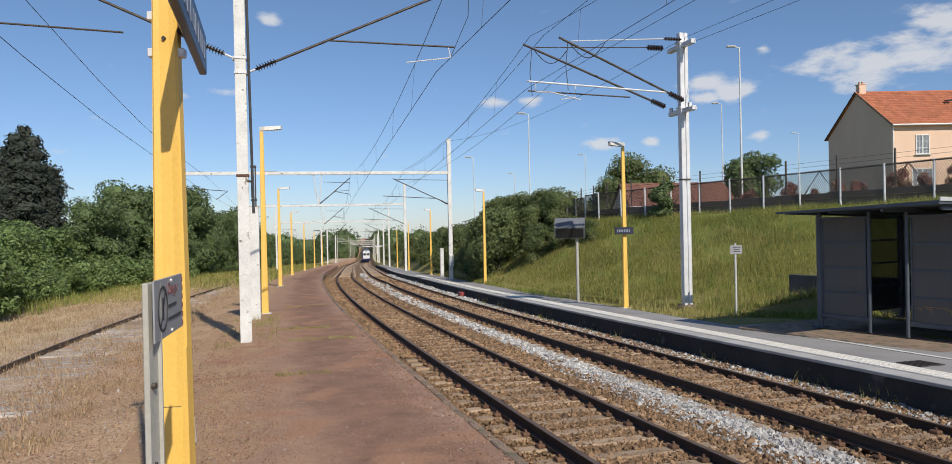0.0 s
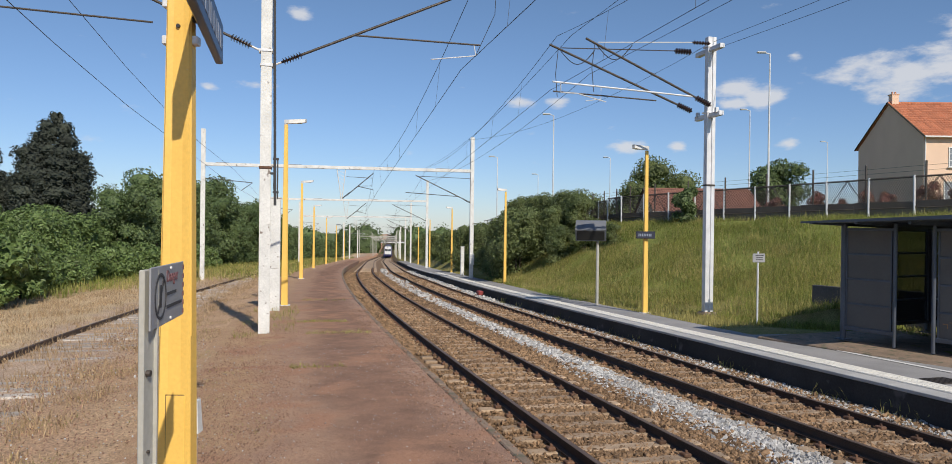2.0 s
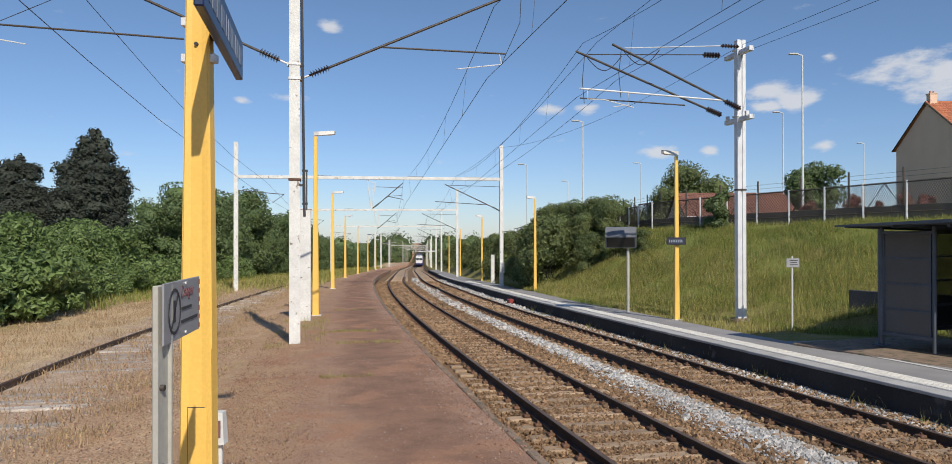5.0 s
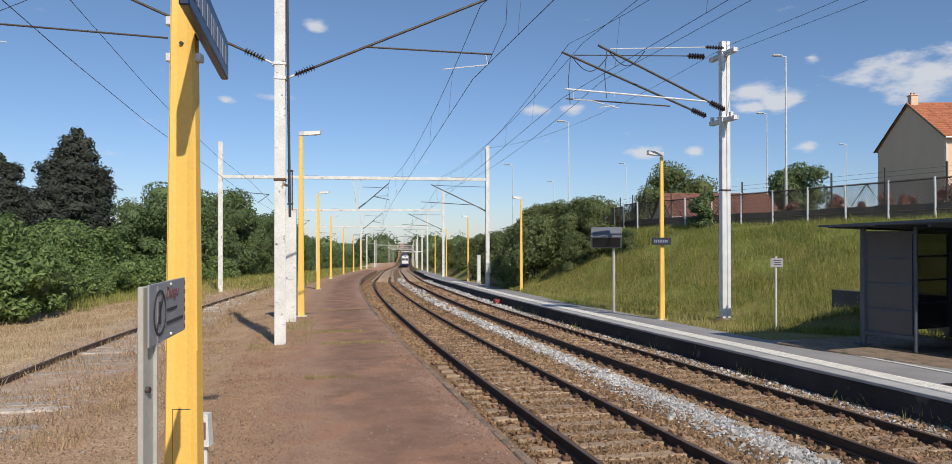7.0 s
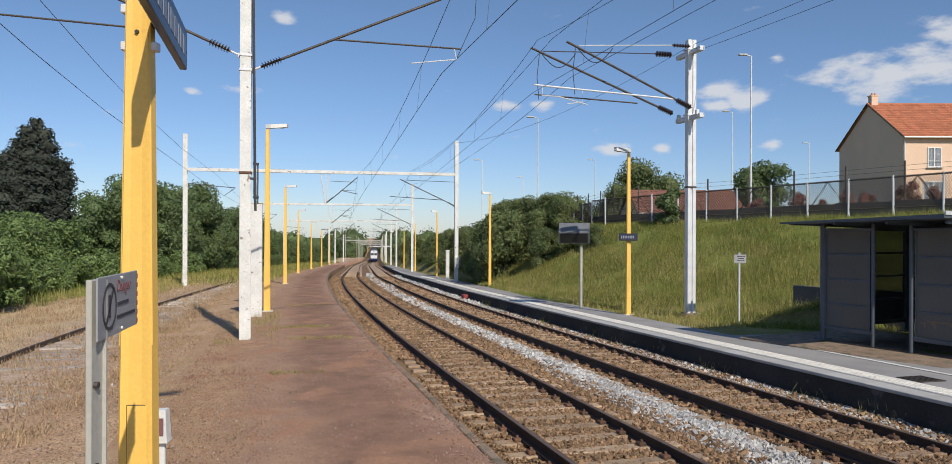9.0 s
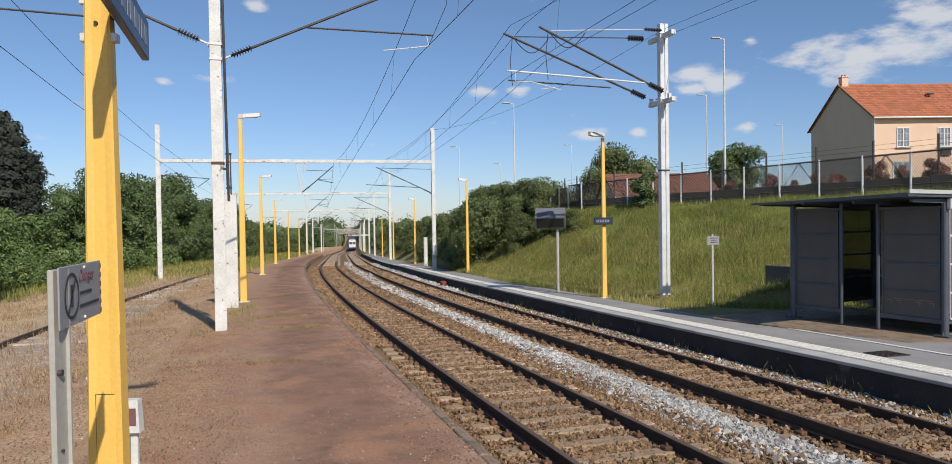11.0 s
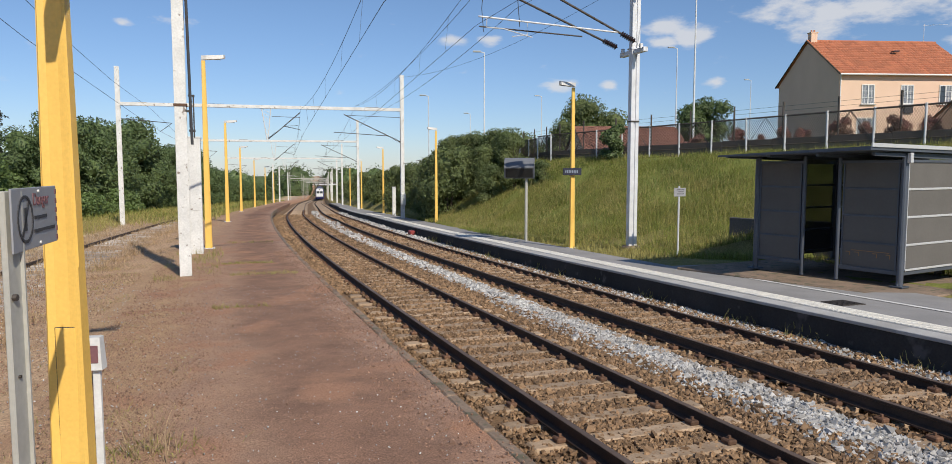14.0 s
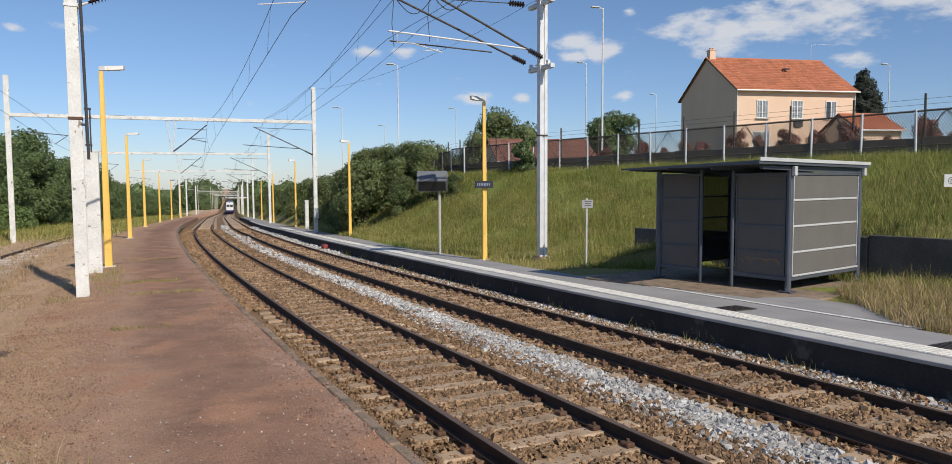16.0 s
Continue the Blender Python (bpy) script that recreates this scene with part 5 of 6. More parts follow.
# ---- plants ----
def leaves(name, blobs, count, size, mats, seed, core=0.62, droop=0.0, flat=0.35):
    """Many small leaves over lumpy masses. blobs: (x, y, z, rx, ry, rz)."""
    g = np.random.default_rng(seed)
    B = np.array(blobs, float)
    area = (B[:, 3] * B[:, 4] + B[:, 3] * B[:, 5] + B[:, 4] * B[:, 5])
    pick = g.choice(len(B), count, p=area / area.sum())
    d = g.normal(size=(count, 3))
    d /= np.linalg.norm(d, axis=1)[:, None]
    r = g.uniform(0.72, 1.0, count) + 0.10 * np.abs(g.normal(size=count))
    p = B[pick, :3] + d * B[pick, 3:] * r[:, None]
    inside = np.zeros(count, bool)
    for b in B:
        inside |= (((p - b[:3]) / b[3:]) ** 2).sum(1) < 0.45
    p, d = p[~inside], d[~inside]
    n = len(p)
    nor = d * 0.7 + g.normal(size=(n, 3)) * 0.55 + np.array([0, 0, flat])
    nor /= np.linalg.norm(nor, axis=1)[:, None]
    u = np.cross(nor, g.normal(size=(n, 3)))
    u /= np.linalg.norm(u, axis=1)[:, None]
    u[:, 2] -= droop
    w = np.cross(nor, u)
    s = size * g.uniform(0.6, 1.3, n)[:, None]
    q = np.stack([p - u * s, p + w * s * 0.42 + nor * s * 0.08, p + u * s, p - w * s * 0.42 + nor * s * 0.08], 1)
    v = q.reshape(-1, 3)
    f = np.arange(n * 4).reshape(-1, 4)
    vs, fs = [v], [f]
    base = len(v)
    # a dark, dense inside, so that no light shows through the middle
    th, ph = np.meshgrid(np.linspace(0, 2 * np.pi, 11)[:-1], np.linspace(0.15, np.pi - 0.15, 6))
    ball = np.stack([np.cos(th) * np.sin(ph), np.sin(th) * np.sin(ph), np.cos(ph)], -1).reshape(-1, 3)
    ii, jj = np.meshgrid(np.arange(5), np.arange(10), indexing="ij")
    bf = np.stack([ii * 10 + jj, ii * 10 + (jj + 1) % 10, (ii + 1) * 10 + (jj + 1) % 10, (ii + 1) * 10 + jj], -1).reshape(-1, 4)
    if core > 0:
        for b in B:
            vs.append(b[:3] + ball * b[3:] * core * g.uniform(0.85, 1.1, (len(ball), 1)))
            fs.append(bf + base)
            base += len(ball)
    return soup(name, np.concatenate(vs), np.concatenate(fs), mats)


def stems(h, n, spread, r, seed):
    g = random.Random(seed)
    s = Shape()
    for k in range(n):
        a = 2 * math.pi * k / n + g.uniform(-0.4, 0.4)
        q = spread * g.uniform(0.4, 1.0)
        p0, p1, p2 = (0.1 * math.cos(a), 0.1 * math.sin(a), -0.3), (0.45 * q * math.cos(a), 0.45 * q * math.sin(a), h * 0.45), (q * math.cos(a), q * math.sin(a), h * g.uniform(0.75, 0.95))
        s.tube(p0, p1, r, r * 0.65, 6).tube(p1, p2, r * 0.65, r * 0.2, 6)
    return s


def lumps(h, rad, n, seed, low=0.2):
    """Blobs for a rounded, uneven mass of height h and radius rad."""
    g = random.Random(seed)
    out = []
    for k in range(n):
        z = h * (low + (0.86 - low) * (k + 0.5) / n)
        wide = rad * math.sqrt(max(0.08, 1 - ((z / h - 0.42) / 0.62) ** 2))
        a = g.uniform(0, 2 * math.pi) + k * 2.4
        d = wide * g.uniform(0.25, 0.75)
        r = rad * g.uniform(0.30, 0.48)
        out.append((d * math.cos(a), d * math.sin(a), z, r, r * g.uniform(0.85, 1.15), r * g.uniform(0.7, 0.95)))
    return out


def shrub(kind, mats, h, rad, n, count, size, seed, label, category, group, low=0.12, stem=5):
    t = thing(kind, pose(0, 0, -60), label, category, group)
    part("crown", leaves("crown", lumps(h, rad, n, seed, low), count, size, mats, seed), None, t)
    part("trunk", stems(h * 0.8, stem, rad * 0.5, 0.09 if stem > 1 else 0.2, seed), M["bark"], t)
    return t


def plant(kinds, places, seed):
    """Sets out copies; the first of each kind takes its own place."""
    g = random.Random(seed)
    used = set()
    for x, y, z, sc in places:
        k = g.randrange(len(kinds))
        m = Matrix.Translation((x, y, z)) @ pose(0, 0, 0, 0, 0, g.uniform(0, 360)) @ Matrix.Diagonal((sc * g.uniform(0.9, 1.1), sc * g.uniform(0.9, 1.1), sc, 1))
        if k in used:
            copy_thing(kinds[k], m)
        else:
            kinds[k].matrix_basis = m
            used.add(k)
    for k in range(len(kinds)):
        if k not in used:
            for o in (*kinds[k].children, kinds[k]):
                bpy.data.objects.remove(o)


def ground_at(x, y, c=-0.3):
    return c - float(fall(y))


g = random.Random(21)
hedge = [shrub("hedge_shrub", M["leaf_hedge"], 6.4, 3.3, 16, 8500, 0.20, 31 + k, "broad green shrub in a dense overgrown hedge", "shrub", "hedge beside the siding") for k in range(3)]
spots = []
for y in np.arange(14, 70, 2.6):
    p = at(y, -19.3 + 0.012 * (y - 40) + g.uniform(-0.7, 0.7))
    spots.append((p.x, p.y, ground_at(p.x, p.y), g.uniform(0.86, 1.08)))
for y in np.arange(12, 70, 5):
    p = at(y, -24 + g.uniform(-1, 1))
    spots.append((p.x, p.y, ground_at(p.x, p.y), g.uniform(0.85, 1.0)))
plant(hedge, [(x, y, z, sc * 0.82) for x, y, z, sc in spots], 3)
low = [shrub("bramble", M["leaf_hedge"], 1.9, 1.5, 8, 3500, 0.12, 41 + k, "low bramble bush at the foot of the hedge", "shrub", "brambles along the hedge", 0.1, 4) for k in range(2)]
spots = []
for y in np.arange(14, 78, 1.7):
    p = at(y, -15.6 + 0.02 * (y - 40) + 1.5 * float(smooth((40 - y) / 14)) + g.uniform(-0.6, 0.6))
    spots.append((p.x, p.y, ground_at(p.x, p.y), g.uniform(0.7, 1.15)))
plant(low, spots, 4)
wood = [shrub("tree", M["leaf_wood"], 9.6, 3.4, 30, 13000, 0.17, 51 + k, "dense dark green tree in the wood edge", "tree", "wood beside the line", 0.08, 5) for k in range(3)]
spots = []
for y in np.arange(60, 260, 3.6):
    for o in (-17.0, -22.5):
        if o < -20 and (y > 150 or y < 84):
            continue
        p = at(y, o + 0.02 * (y - 60) + g.uniform(-0.9, 0.9))
        spots.append((p.x, p.y, ground_at(p.x, p.y), g.uniform(0.8, 1.0) * (0.88 + 0.34 * float(smooth((y - 60) / 22)) - 0.54 * float(smooth((y - 98) / 85)))))
plant(wood, spots, 5)
thicket = [shrub("thicket_shrub", M["leaf_olive"], 5.6, 2.5, 24, 11000, 0.125, 61 + k, "grey-green willow shrub crowding the bank", "shrub", "thicket on the bank", 0.1, 6) for k in range(3)]
spots = []
for y in np.arange(43.5, 64, 2.1):
    for o in (9.9, 13.0):
        if o > 12 and y < 52:
            continue
        p = at(y, o + g.uniform(-0.7, 0.7))
        spots.append((p.x, p.y, float(bank(p.x, p.y)) - 0.2 if o > 12 else ground_at(p.x, p.y, -0.1), (0.62 if o > 12 else 0.86) * g.uniform(0.85, 1.08)))
for y in np.arange(62, 240, 3.6):
    p = at(y, 11.2 + g.uniform(-0.9, 0.9))
    spots.append((p.x, p.y, ground_at(p.x, p.y, -0.1), g.uniform(0.85, 1.1)))
for y, o, sc in ((38.5, 11.6, 0.42), (40.0, 10.6, 0.5), (41.0, 12.4, 0.55), (42.3, 11.0, 0.66), (43.0, 12.8, 0.6), (45.0, 12.6, 0.66), (47.5, 12.4, 0.7), (50.0, 12.6, 0.66), (36.8, 12.6, 0.3)):
    p = at(y, o)
    spots.append((p.x, p.y, float(bank(p.x, p.y)) - 0.25, sc))
plant(thicket, spots, 6)

# cedars behind the hedge
def conifer(m, h, rad, label, seed, mats, dome=2.6):
    t = thing("conifer", m, label, "conifer")
    part("trunk", Shape().tube((0, 0, -0.5), (0, 0, h * 0.96), h * 0.028, 0.03, 8), M["bark"], t)
    r = random.Random(seed)
    blobs = []
    tiers = 14
    for k in range(tiers):
        q = k / (tiers - 1)
        z = h * (0.16 + 0.78 * q)
        reach = rad * max(0.16, math.sqrt(max(0.0, 1 - q ** dome))) * r.uniform(0.9, 1.08)
        for a in range(9 if q < 0.75 else 5):
            th = 2 * math.pi * a / 9 + k * 0.9 + r.uniform(-0.3, 0.3)
            d = reach * r.uniform(0.5, 0.78)
            blobs.append((d * math.cos(th), d * math.sin(th), z + r.uniform(-0.35, 0.35), reach * 0.38 + 0.25, reach * 0.38 + 0.25, 0.55 + 0.03 * h * (1 - 0.6 * q)))
    part("crown", leaves("crown", blobs, 30000, 0.19, mats, seed, 0.75, 0.1, 0.5), None, t)
    return t


conifer(pose(-41.0, 75.5, -2.2), 15.4, 4.0, "broad dark cedar standing above the hedge", 71, M["needle"], 2.5)
conifer(pose(-50.5, 78, -2.2), 13.0, 4.2, "dark cedar half hidden by the hedge", 72, M["needle"])
conifer(pose(62.5, 74, 3.8), 10.6, 3.3, "dark green fir behind the house", 73, M["needle"], 0.8)

garden = [shrub("garden_tree", M["leaf_wood"], 7.5, 3.6, 18, 9000, 0.18, 81 + k, "leafy garden tree behind the fence", "tree", "garden trees", 0.25, 1) for k in range(2)]
garden2 = [shrub("garden_tree", M["leaf_olive"], 8.2, 4.2, 18, 9000, 0.17, 85, "tall grey-green tree behind the fence", "tree", "garden trees", 0.22, 1)]
plant(garden, [(38.8, 90, 2.6, 1.12), (60, 80, 3.8, 1.25), (33, 112, 1.5, 0.85), (18.0, 96, -0.9, 0.66), (23, 100, 0.4, 0.66), (70, 88, 3.0, 1.2)], 7)
plant(garden2, [(27.0, 100, 2.0, 1.2), (30.2, 103, 1.8, 0.8), (23.5, 98, 1.6, 0.72), (15.5, 92, -0.9, 0.78), (12.5, 84, -1.0, 0.62)], 8)
red = [shrub("photinia_shrub", M["leaf_red"], 2.3, 1.05, 9, 2600, 0.09, 91 + k, "red-leaved photinia shrub behind the fence", "shrub", "red hedge by the houses", 0.15, 4) for k in range(2)]
spots = []
for y in np.arange(14, 37, 1.1):
    x = float(fence_x(y)) + 2.7 + g.uniform(-0.5, 0.5)
    spots.append((x, y, float(bank(x, y)) - 0.1, g.uniform(0.52, 0.88)))
plant(red, spots, 9)
dark = shrub("elder_bush", M["leaf_wood"], 2.2, 0.85, 8, 2200, 0.11, 95, "small dark elder bush against the fence", "shrub", "", 0.1, 4)
ex, ey = 11.35, 37.9
dark.matrix_basis = pose(ex, ey, float(bank(ex, ey)) - 0.2)


# grass: single blades
def blades(name, mats, label, pos, hgt, wide, seed, bow=0.35):
    r = np.random.default_rng(seed)
    n = len(pos)
    a = r.uniform(0, 2 * np.pi, n)
    h = hgt * r.lognormal(0, 0.3, n)
    side = np.stack([np.cos(a), np.sin(a), 0 * a], 1) * (wide * r.uniform(0.6, 1.4, n))[:, None]
    tip = np.stack([np.cos(a + 1.6) * h * bow * r.normal(0.4, 0.6, n), np.sin(a + 1.6) * h * bow * r.normal(0.4, 0.6, n), h], 1)
    midp = pos + tip * np.array([0.35, 0.35, 0.55])
    v2 = np.stack([midp - side * 0.7, midp + side * 0.7, pos + tip], 1).reshape(-1, 3)
    allv = np.concatenate([np.stack([pos - side, pos + side, midp + side * 0.7], 1).reshape(-1, 3), np.stack([pos - side, midp + side * 0.7, midp - side * 0.7], 1).reshape(-1, 3), v2])
    tagged(new(name, soup(name, allv, np.arange(len(allv)).reshape(-1, 3), mats)), label, "grass", kind="stuff")


def on_bank(n, y0, y1, seed, t0=-0.12, t1=1.0, near_bias=1.0):
    r = np.random.default_rng(seed)
    y = y0 + (y1 - y0) * r.uniform(0, 1, n) ** near_bias
    t = r.uniform(t0, t1, n)
    x = toe_x(y) + t * (fence_x(y) - toe_x(y))
    z = bank(x, y)
    z = np.where(x < toe_x(y), np.where(y > 20, -0.12 - fall(y), -0.09 - fall(y)), z)
    keep = np.array([noise.noise(Vector((a * 0.5, b * 0.5, 3.0))) for a, b in zip(x, y)]) + r.normal(0, 0.25, n) > -0.25
    return np.stack([x, y, z - 0.03], 1)[keep]


blades("bank_grass", M["blade_green"], "tall green grass covering the bank", on_bank(235000, 8, 48, 1, -0.1, 1.03, 1.0), 0.20, 0.0058, 1, 0.7)
blades("bank_seed_grass", M["blade_tip"], "yellowing seed heads among the bank grass", np.concatenate([on_bank(70000, 8, 46, 2, -0.05, 0.55, 1.0), on_bank(40000, 8, 46, 3, 0.2, 1.0, 1.0)]), 0.25, 0.005, 2, 0.7)


def beside(n, y0, y1, o0, o1, c0, c1, seed, clump=0.0, bias=1.0):
    r = np.random.default_rng(seed)
    y = y0 + (y1 - y0) * r.uniform(0, 1, n) ** bias
    o = r.uniform(o0, o1, n)
    s = lean(y)
    k = np.hypot(1, s)
    py = y - o * s / k
    x = centre(y) + o / k
    z = np.interp(o, PROFILE_X, PROFILE_Z) - fall(py)
    keep = np.array([noise.noise(Vector((a * 1.1, b * 1.1, 7.0))) for a, b in zip(x, py)]) + r.normal(0, 0.12, n) > clump
    return np.stack([x, py, z], 1)[keep]


blades("foot_grass", M["blade_tip"], "straw-coloured grass along the foot of the bank", beside(15000, 18.6, 60, 7.75, 9.3, 0, 0, 5, -0.3), 0.17, 0.007, 5)
# the mound of straw-coloured grass before the dark wall
r = np.random.default_rng(6)
my = r.uniform(4, 13.2, 26000)
mo = 7.85 + np.clip((my - 8.4) * 0.8, 0, 3) + 3.6 * r.uniform(0, 1, 26000) ** 1.2
pts = np.stack([centre(my) + mo * 0.975, my + mo * 0.21, -0.11 - FALL * (my + mo * 0.21)], 1)
loc = (pts[:, 0] - A.x) * 0.907 + (pts[:, 1] - A.y) * 0.42, -(pts[:, 0] - A.x) * 0.42 + (pts[:, 1] - A.y) * 0.907
pts = pts[(loc[1] < -0.7) & (pts[:, 0] < 13.3 - 0.463 * (pts[:, 1] - 15.6))]
blades("mound_grass", M["blade_dry"], "straw-coloured grass in front of the dark wall", pts[: len(pts) // 2], 0.20, 0.006, 7, 0.7)
blades("mound_green_grass", M["blade_tip"], "mixed green and yellow grass by the shelter", pts[len(pts) // 2:][np.random.default_rng(4).uniform(0, 1, len(pts) - len(pts) // 2) < 0.55], 0.23, 0.006, 8, 0.6)
blades("platform_weeds", M["blade_dry"], "short dry grass and weeds at the platform's back", beside(42000, 3, 40, -7.0, -3.3, 0, 0, 9, 0.0, 1.3), 0.05, 0.0045, 9, 1.4)
blades("siding_grass", M["blade_dry"], "dry grass field beside the siding", beside(60000, 8, 60, -15, -5.8, 0, 0, 10, -0.1, 1.2), 0.13, 0.007, 10, 0.9)
blades("hedge_foot_grass", M["blade_green"], "green grass at the foot of the hedge", beside(12000, 32, 90, -16.5, -12.6, 0, 0, 11, -0.05), 0.36, 0.014, 11)
blades("siding_side_grass", M["blade_tip"], "greenish grass between siding and hedge", beside(14000, 38, 90, -13.5, -9.6, 0, 0, 31, -0.1), 0.26, 0.013, 31)
blades("verge_grass", M["blade_tip"], "rough grass on the verge down the line", beside(26000, 48, 200, -15.0, -4.5, 0, 0, 32, -0.15), 0.30, 0.022, 32, 0.8)
blades("verge_green_grass", M["blade_green"], "green tufts on the verge down the line", beside(14000, 52, 200, -16.0, -4.6, 0, 0, 33, 0.0), 0.42, 0.026, 33, 0.8)
blades("platform_tufts", M["blade_tip"], "low green tufts scattered on the gravelly platform", beside(9000, 3.0, 24, -6.8, -3.4, 0, 0, 35, 0.22) + np.array([0, 0, 0.03]), 0.045, 0.004, 35, 1.6)
blades("litter_grass", M["blade_dry"], "dead grass litter lying on the platform", beside(16000, 2.6, 13, -5.6, -3.0, 0, 0, 36, 0.08) + np.array([0, 0, 0.045]), 0.018, 0.003, 36, 3.5)
stalk = np.random.default_rng(41)
blades("stalk_weed", M["blade_dry"], "dry weed stalks beside the marker post", np.array([-1.62, 6.05, -0.17]) + stalk.normal(0, 1, (70, 3)) * np.array([0.13, 0.10, 0.0]), 0.26, 0.0035, 41, 1.1)
blades("stalk_weed_leaves", M["blade_tip"], "low green leaves round the dry weed stalks", np.array([-1.66, 6.05, -0.17]) + stalk.normal(0, 1, (160, 3)) * np.array([0.22, 0.14, 0.0]), 0.07, 0.006, 42, 1.5)
blades("edge_weeds", M["blade_tip"], "small weeds rooted along the platform edge", beside(1500, 8, 40, 5.55, 5.79, 0, 0, 12, 0.1) + np.array([0, 0, 0.25]), 0.12, 0.006, 12, 0.9)
blades("mast_weeds", M["blade_tip"], "thin weeds round the mast foot", beside(1500, 17.0, 26, -4.5, -3.2, 0, 0, 13, 0.12), 0.16, 0.006, 13, 0.8)
cracks = np.concatenate([beside(260, 20.2, 20.5, -3.2, -1.9, 0, 0, 14, -0.6), beside(260, 17.6, 18.1, -3.0, -1.5, 0, 0, 15, -0.6), beside(120, 13.2, 13.4, -3.3, -2.4, 0, 0, 16, -0.6), beside(160, 27.5, 28.2, -3.2, -1.6, 0, 0, 18, -0.6)])
blades("crack_weeds", M["blade_tip"], "weeds growing in cracks across the asphalt", cracks + np.array([0, 0, 0.06]), 0.06, 0.006, 19, 1.2)


# ---- fence on the bank ----
fence = thing("boundary_fence", pose(0, 0, 0), "wire mesh fence on galvanised posts along the bank top", "fence")
dirn = Vector((-0.505, 0.863, 0))
posts_at = []
for k in range(-13, 42):
    y = 22.3 + 1.56 * k
    posts_at.append(Vector((float(fence_x(np.float64(y))), y, 0)))
wall_at = []
for k in range(-9, 30):
    y = 22.3 + 2.158 * k
    wall_at.append(Vector((float(fence_x(np.float64(y))), y, 0)))
lot = random.Random(14)
for k, p in enumerate(posts_at):
    z = float(fence_z(np.float64(p.y)))
    hh = 1.62 if p.y < 44 else 1.5
    part("post", Shape().tube((0, 0, -0.4), (0, 0, hh), 0.045, n=8), M["galvanised"], fence, m=pose(p.x, p.y, z, lot.uniform(-1, 1), lot.uniform(-1, 1)))
    if k + 1 < len(posts_at):
        q = posts_at[k + 1]
        z2 = float(fence_z(np.float64(q.y)))
        a, b = Vector((p.x, p.y, z + 0.35)), Vector((q.x, q.y, z2 + 0.35))
        up = Vector((0, 0, hh - 0.42))
        rails = part("top_rail", Shape().tube(a + up, b + up, 0.030, n=6), M["fence_dark"], fence, "rusty tubular top rail")
        part("bottom_rail", Shape().tube(a + Vector((0, 0, 0.02)), b + Vector((0, 0, 0.02)), 0.022, n=6), M["fence_dark"], fence)
        if k % 2 == 0:
            for e in (a, b):
                part("brace", Shape().tube(e, a.lerp(b, 0.5) + up, 0.020, n=5), M["fence_dark"], fence)
        if p.y < 62:
            net = Shape()
            m_ = 19
            rise = up.length / (b - a).length
            for w in range(-8, m_):
                for sgn in (1, -1):
                    u0, u1 = w / m_, w / m_ + rise * 0.62
                    z0, z1 = 0.0, 1.0
                    if u0 < 0:
                        z0, u0 = (0 - u0) / (u1 - u0), 0.0
                    if u1 > 1:
                        z1 = z0 + (1 - u0) / (u1 - u0) * (1 - z0)
                        u1 = 1.0
                    if sgn < 0:
                        u0, u1 = 1 - u0, 1 - u1
                    net.tube(a.lerp(b, u0) + up * z0, a.lerp(b, u1) + up * z1, 0.009, n=3, caps=False)
            part("mesh", net, M["fence_dark"], rails, "diamond wire mesh")
gw = tagged(new("garden_wall"), "dark concrete wall at the gardens' foot", "wall", kind="structure")
for k in range(-8, 22):
    p, q = wall_at[k + 9], wall_at[min(k + 10, len(wall_at) - 1)]
    z = float(fence_z(np.float64(p.y))) + 0.0
    L = (q - p).length
    part("wall_panel", Shape().box(0, L / 2, 0.22, 0.10, L - 0.015, 0.85, 0.01), M["wall_far"], gw, m=Matrix.Translation((p.x + 0.55, p.y + 0.32, z)) @ pose(0, 0, 0, 0, 0, math.degrees(math.atan2(-(q - p).x, (q - p).y))))
inner = thing("garden_fence", pose(0, 0, 0), "dark wire garden fence behind the wall", "fence")
for k in range(-8, 14):
    p = wall_at[k + 9]
    z = float(fence_z(np.float64(p.y)))
    part("post", Shape().box(0, 0, 1.1, 0.07, 0.07, 2.3, 0.01), M["dark_steel"], inner, m=pose(p.x + 1.5, p.y + 1.2, z + 0.1))
for hz in (1.75, 1.95, 2.15):
    part("wire", Shape().line([(p.x + 1.5, p.y + 1.2, float(fence_z(np.float64(p.y))) + hz) for p in wall_at[1:23]], 0.006, 4), M["cable"], inner)


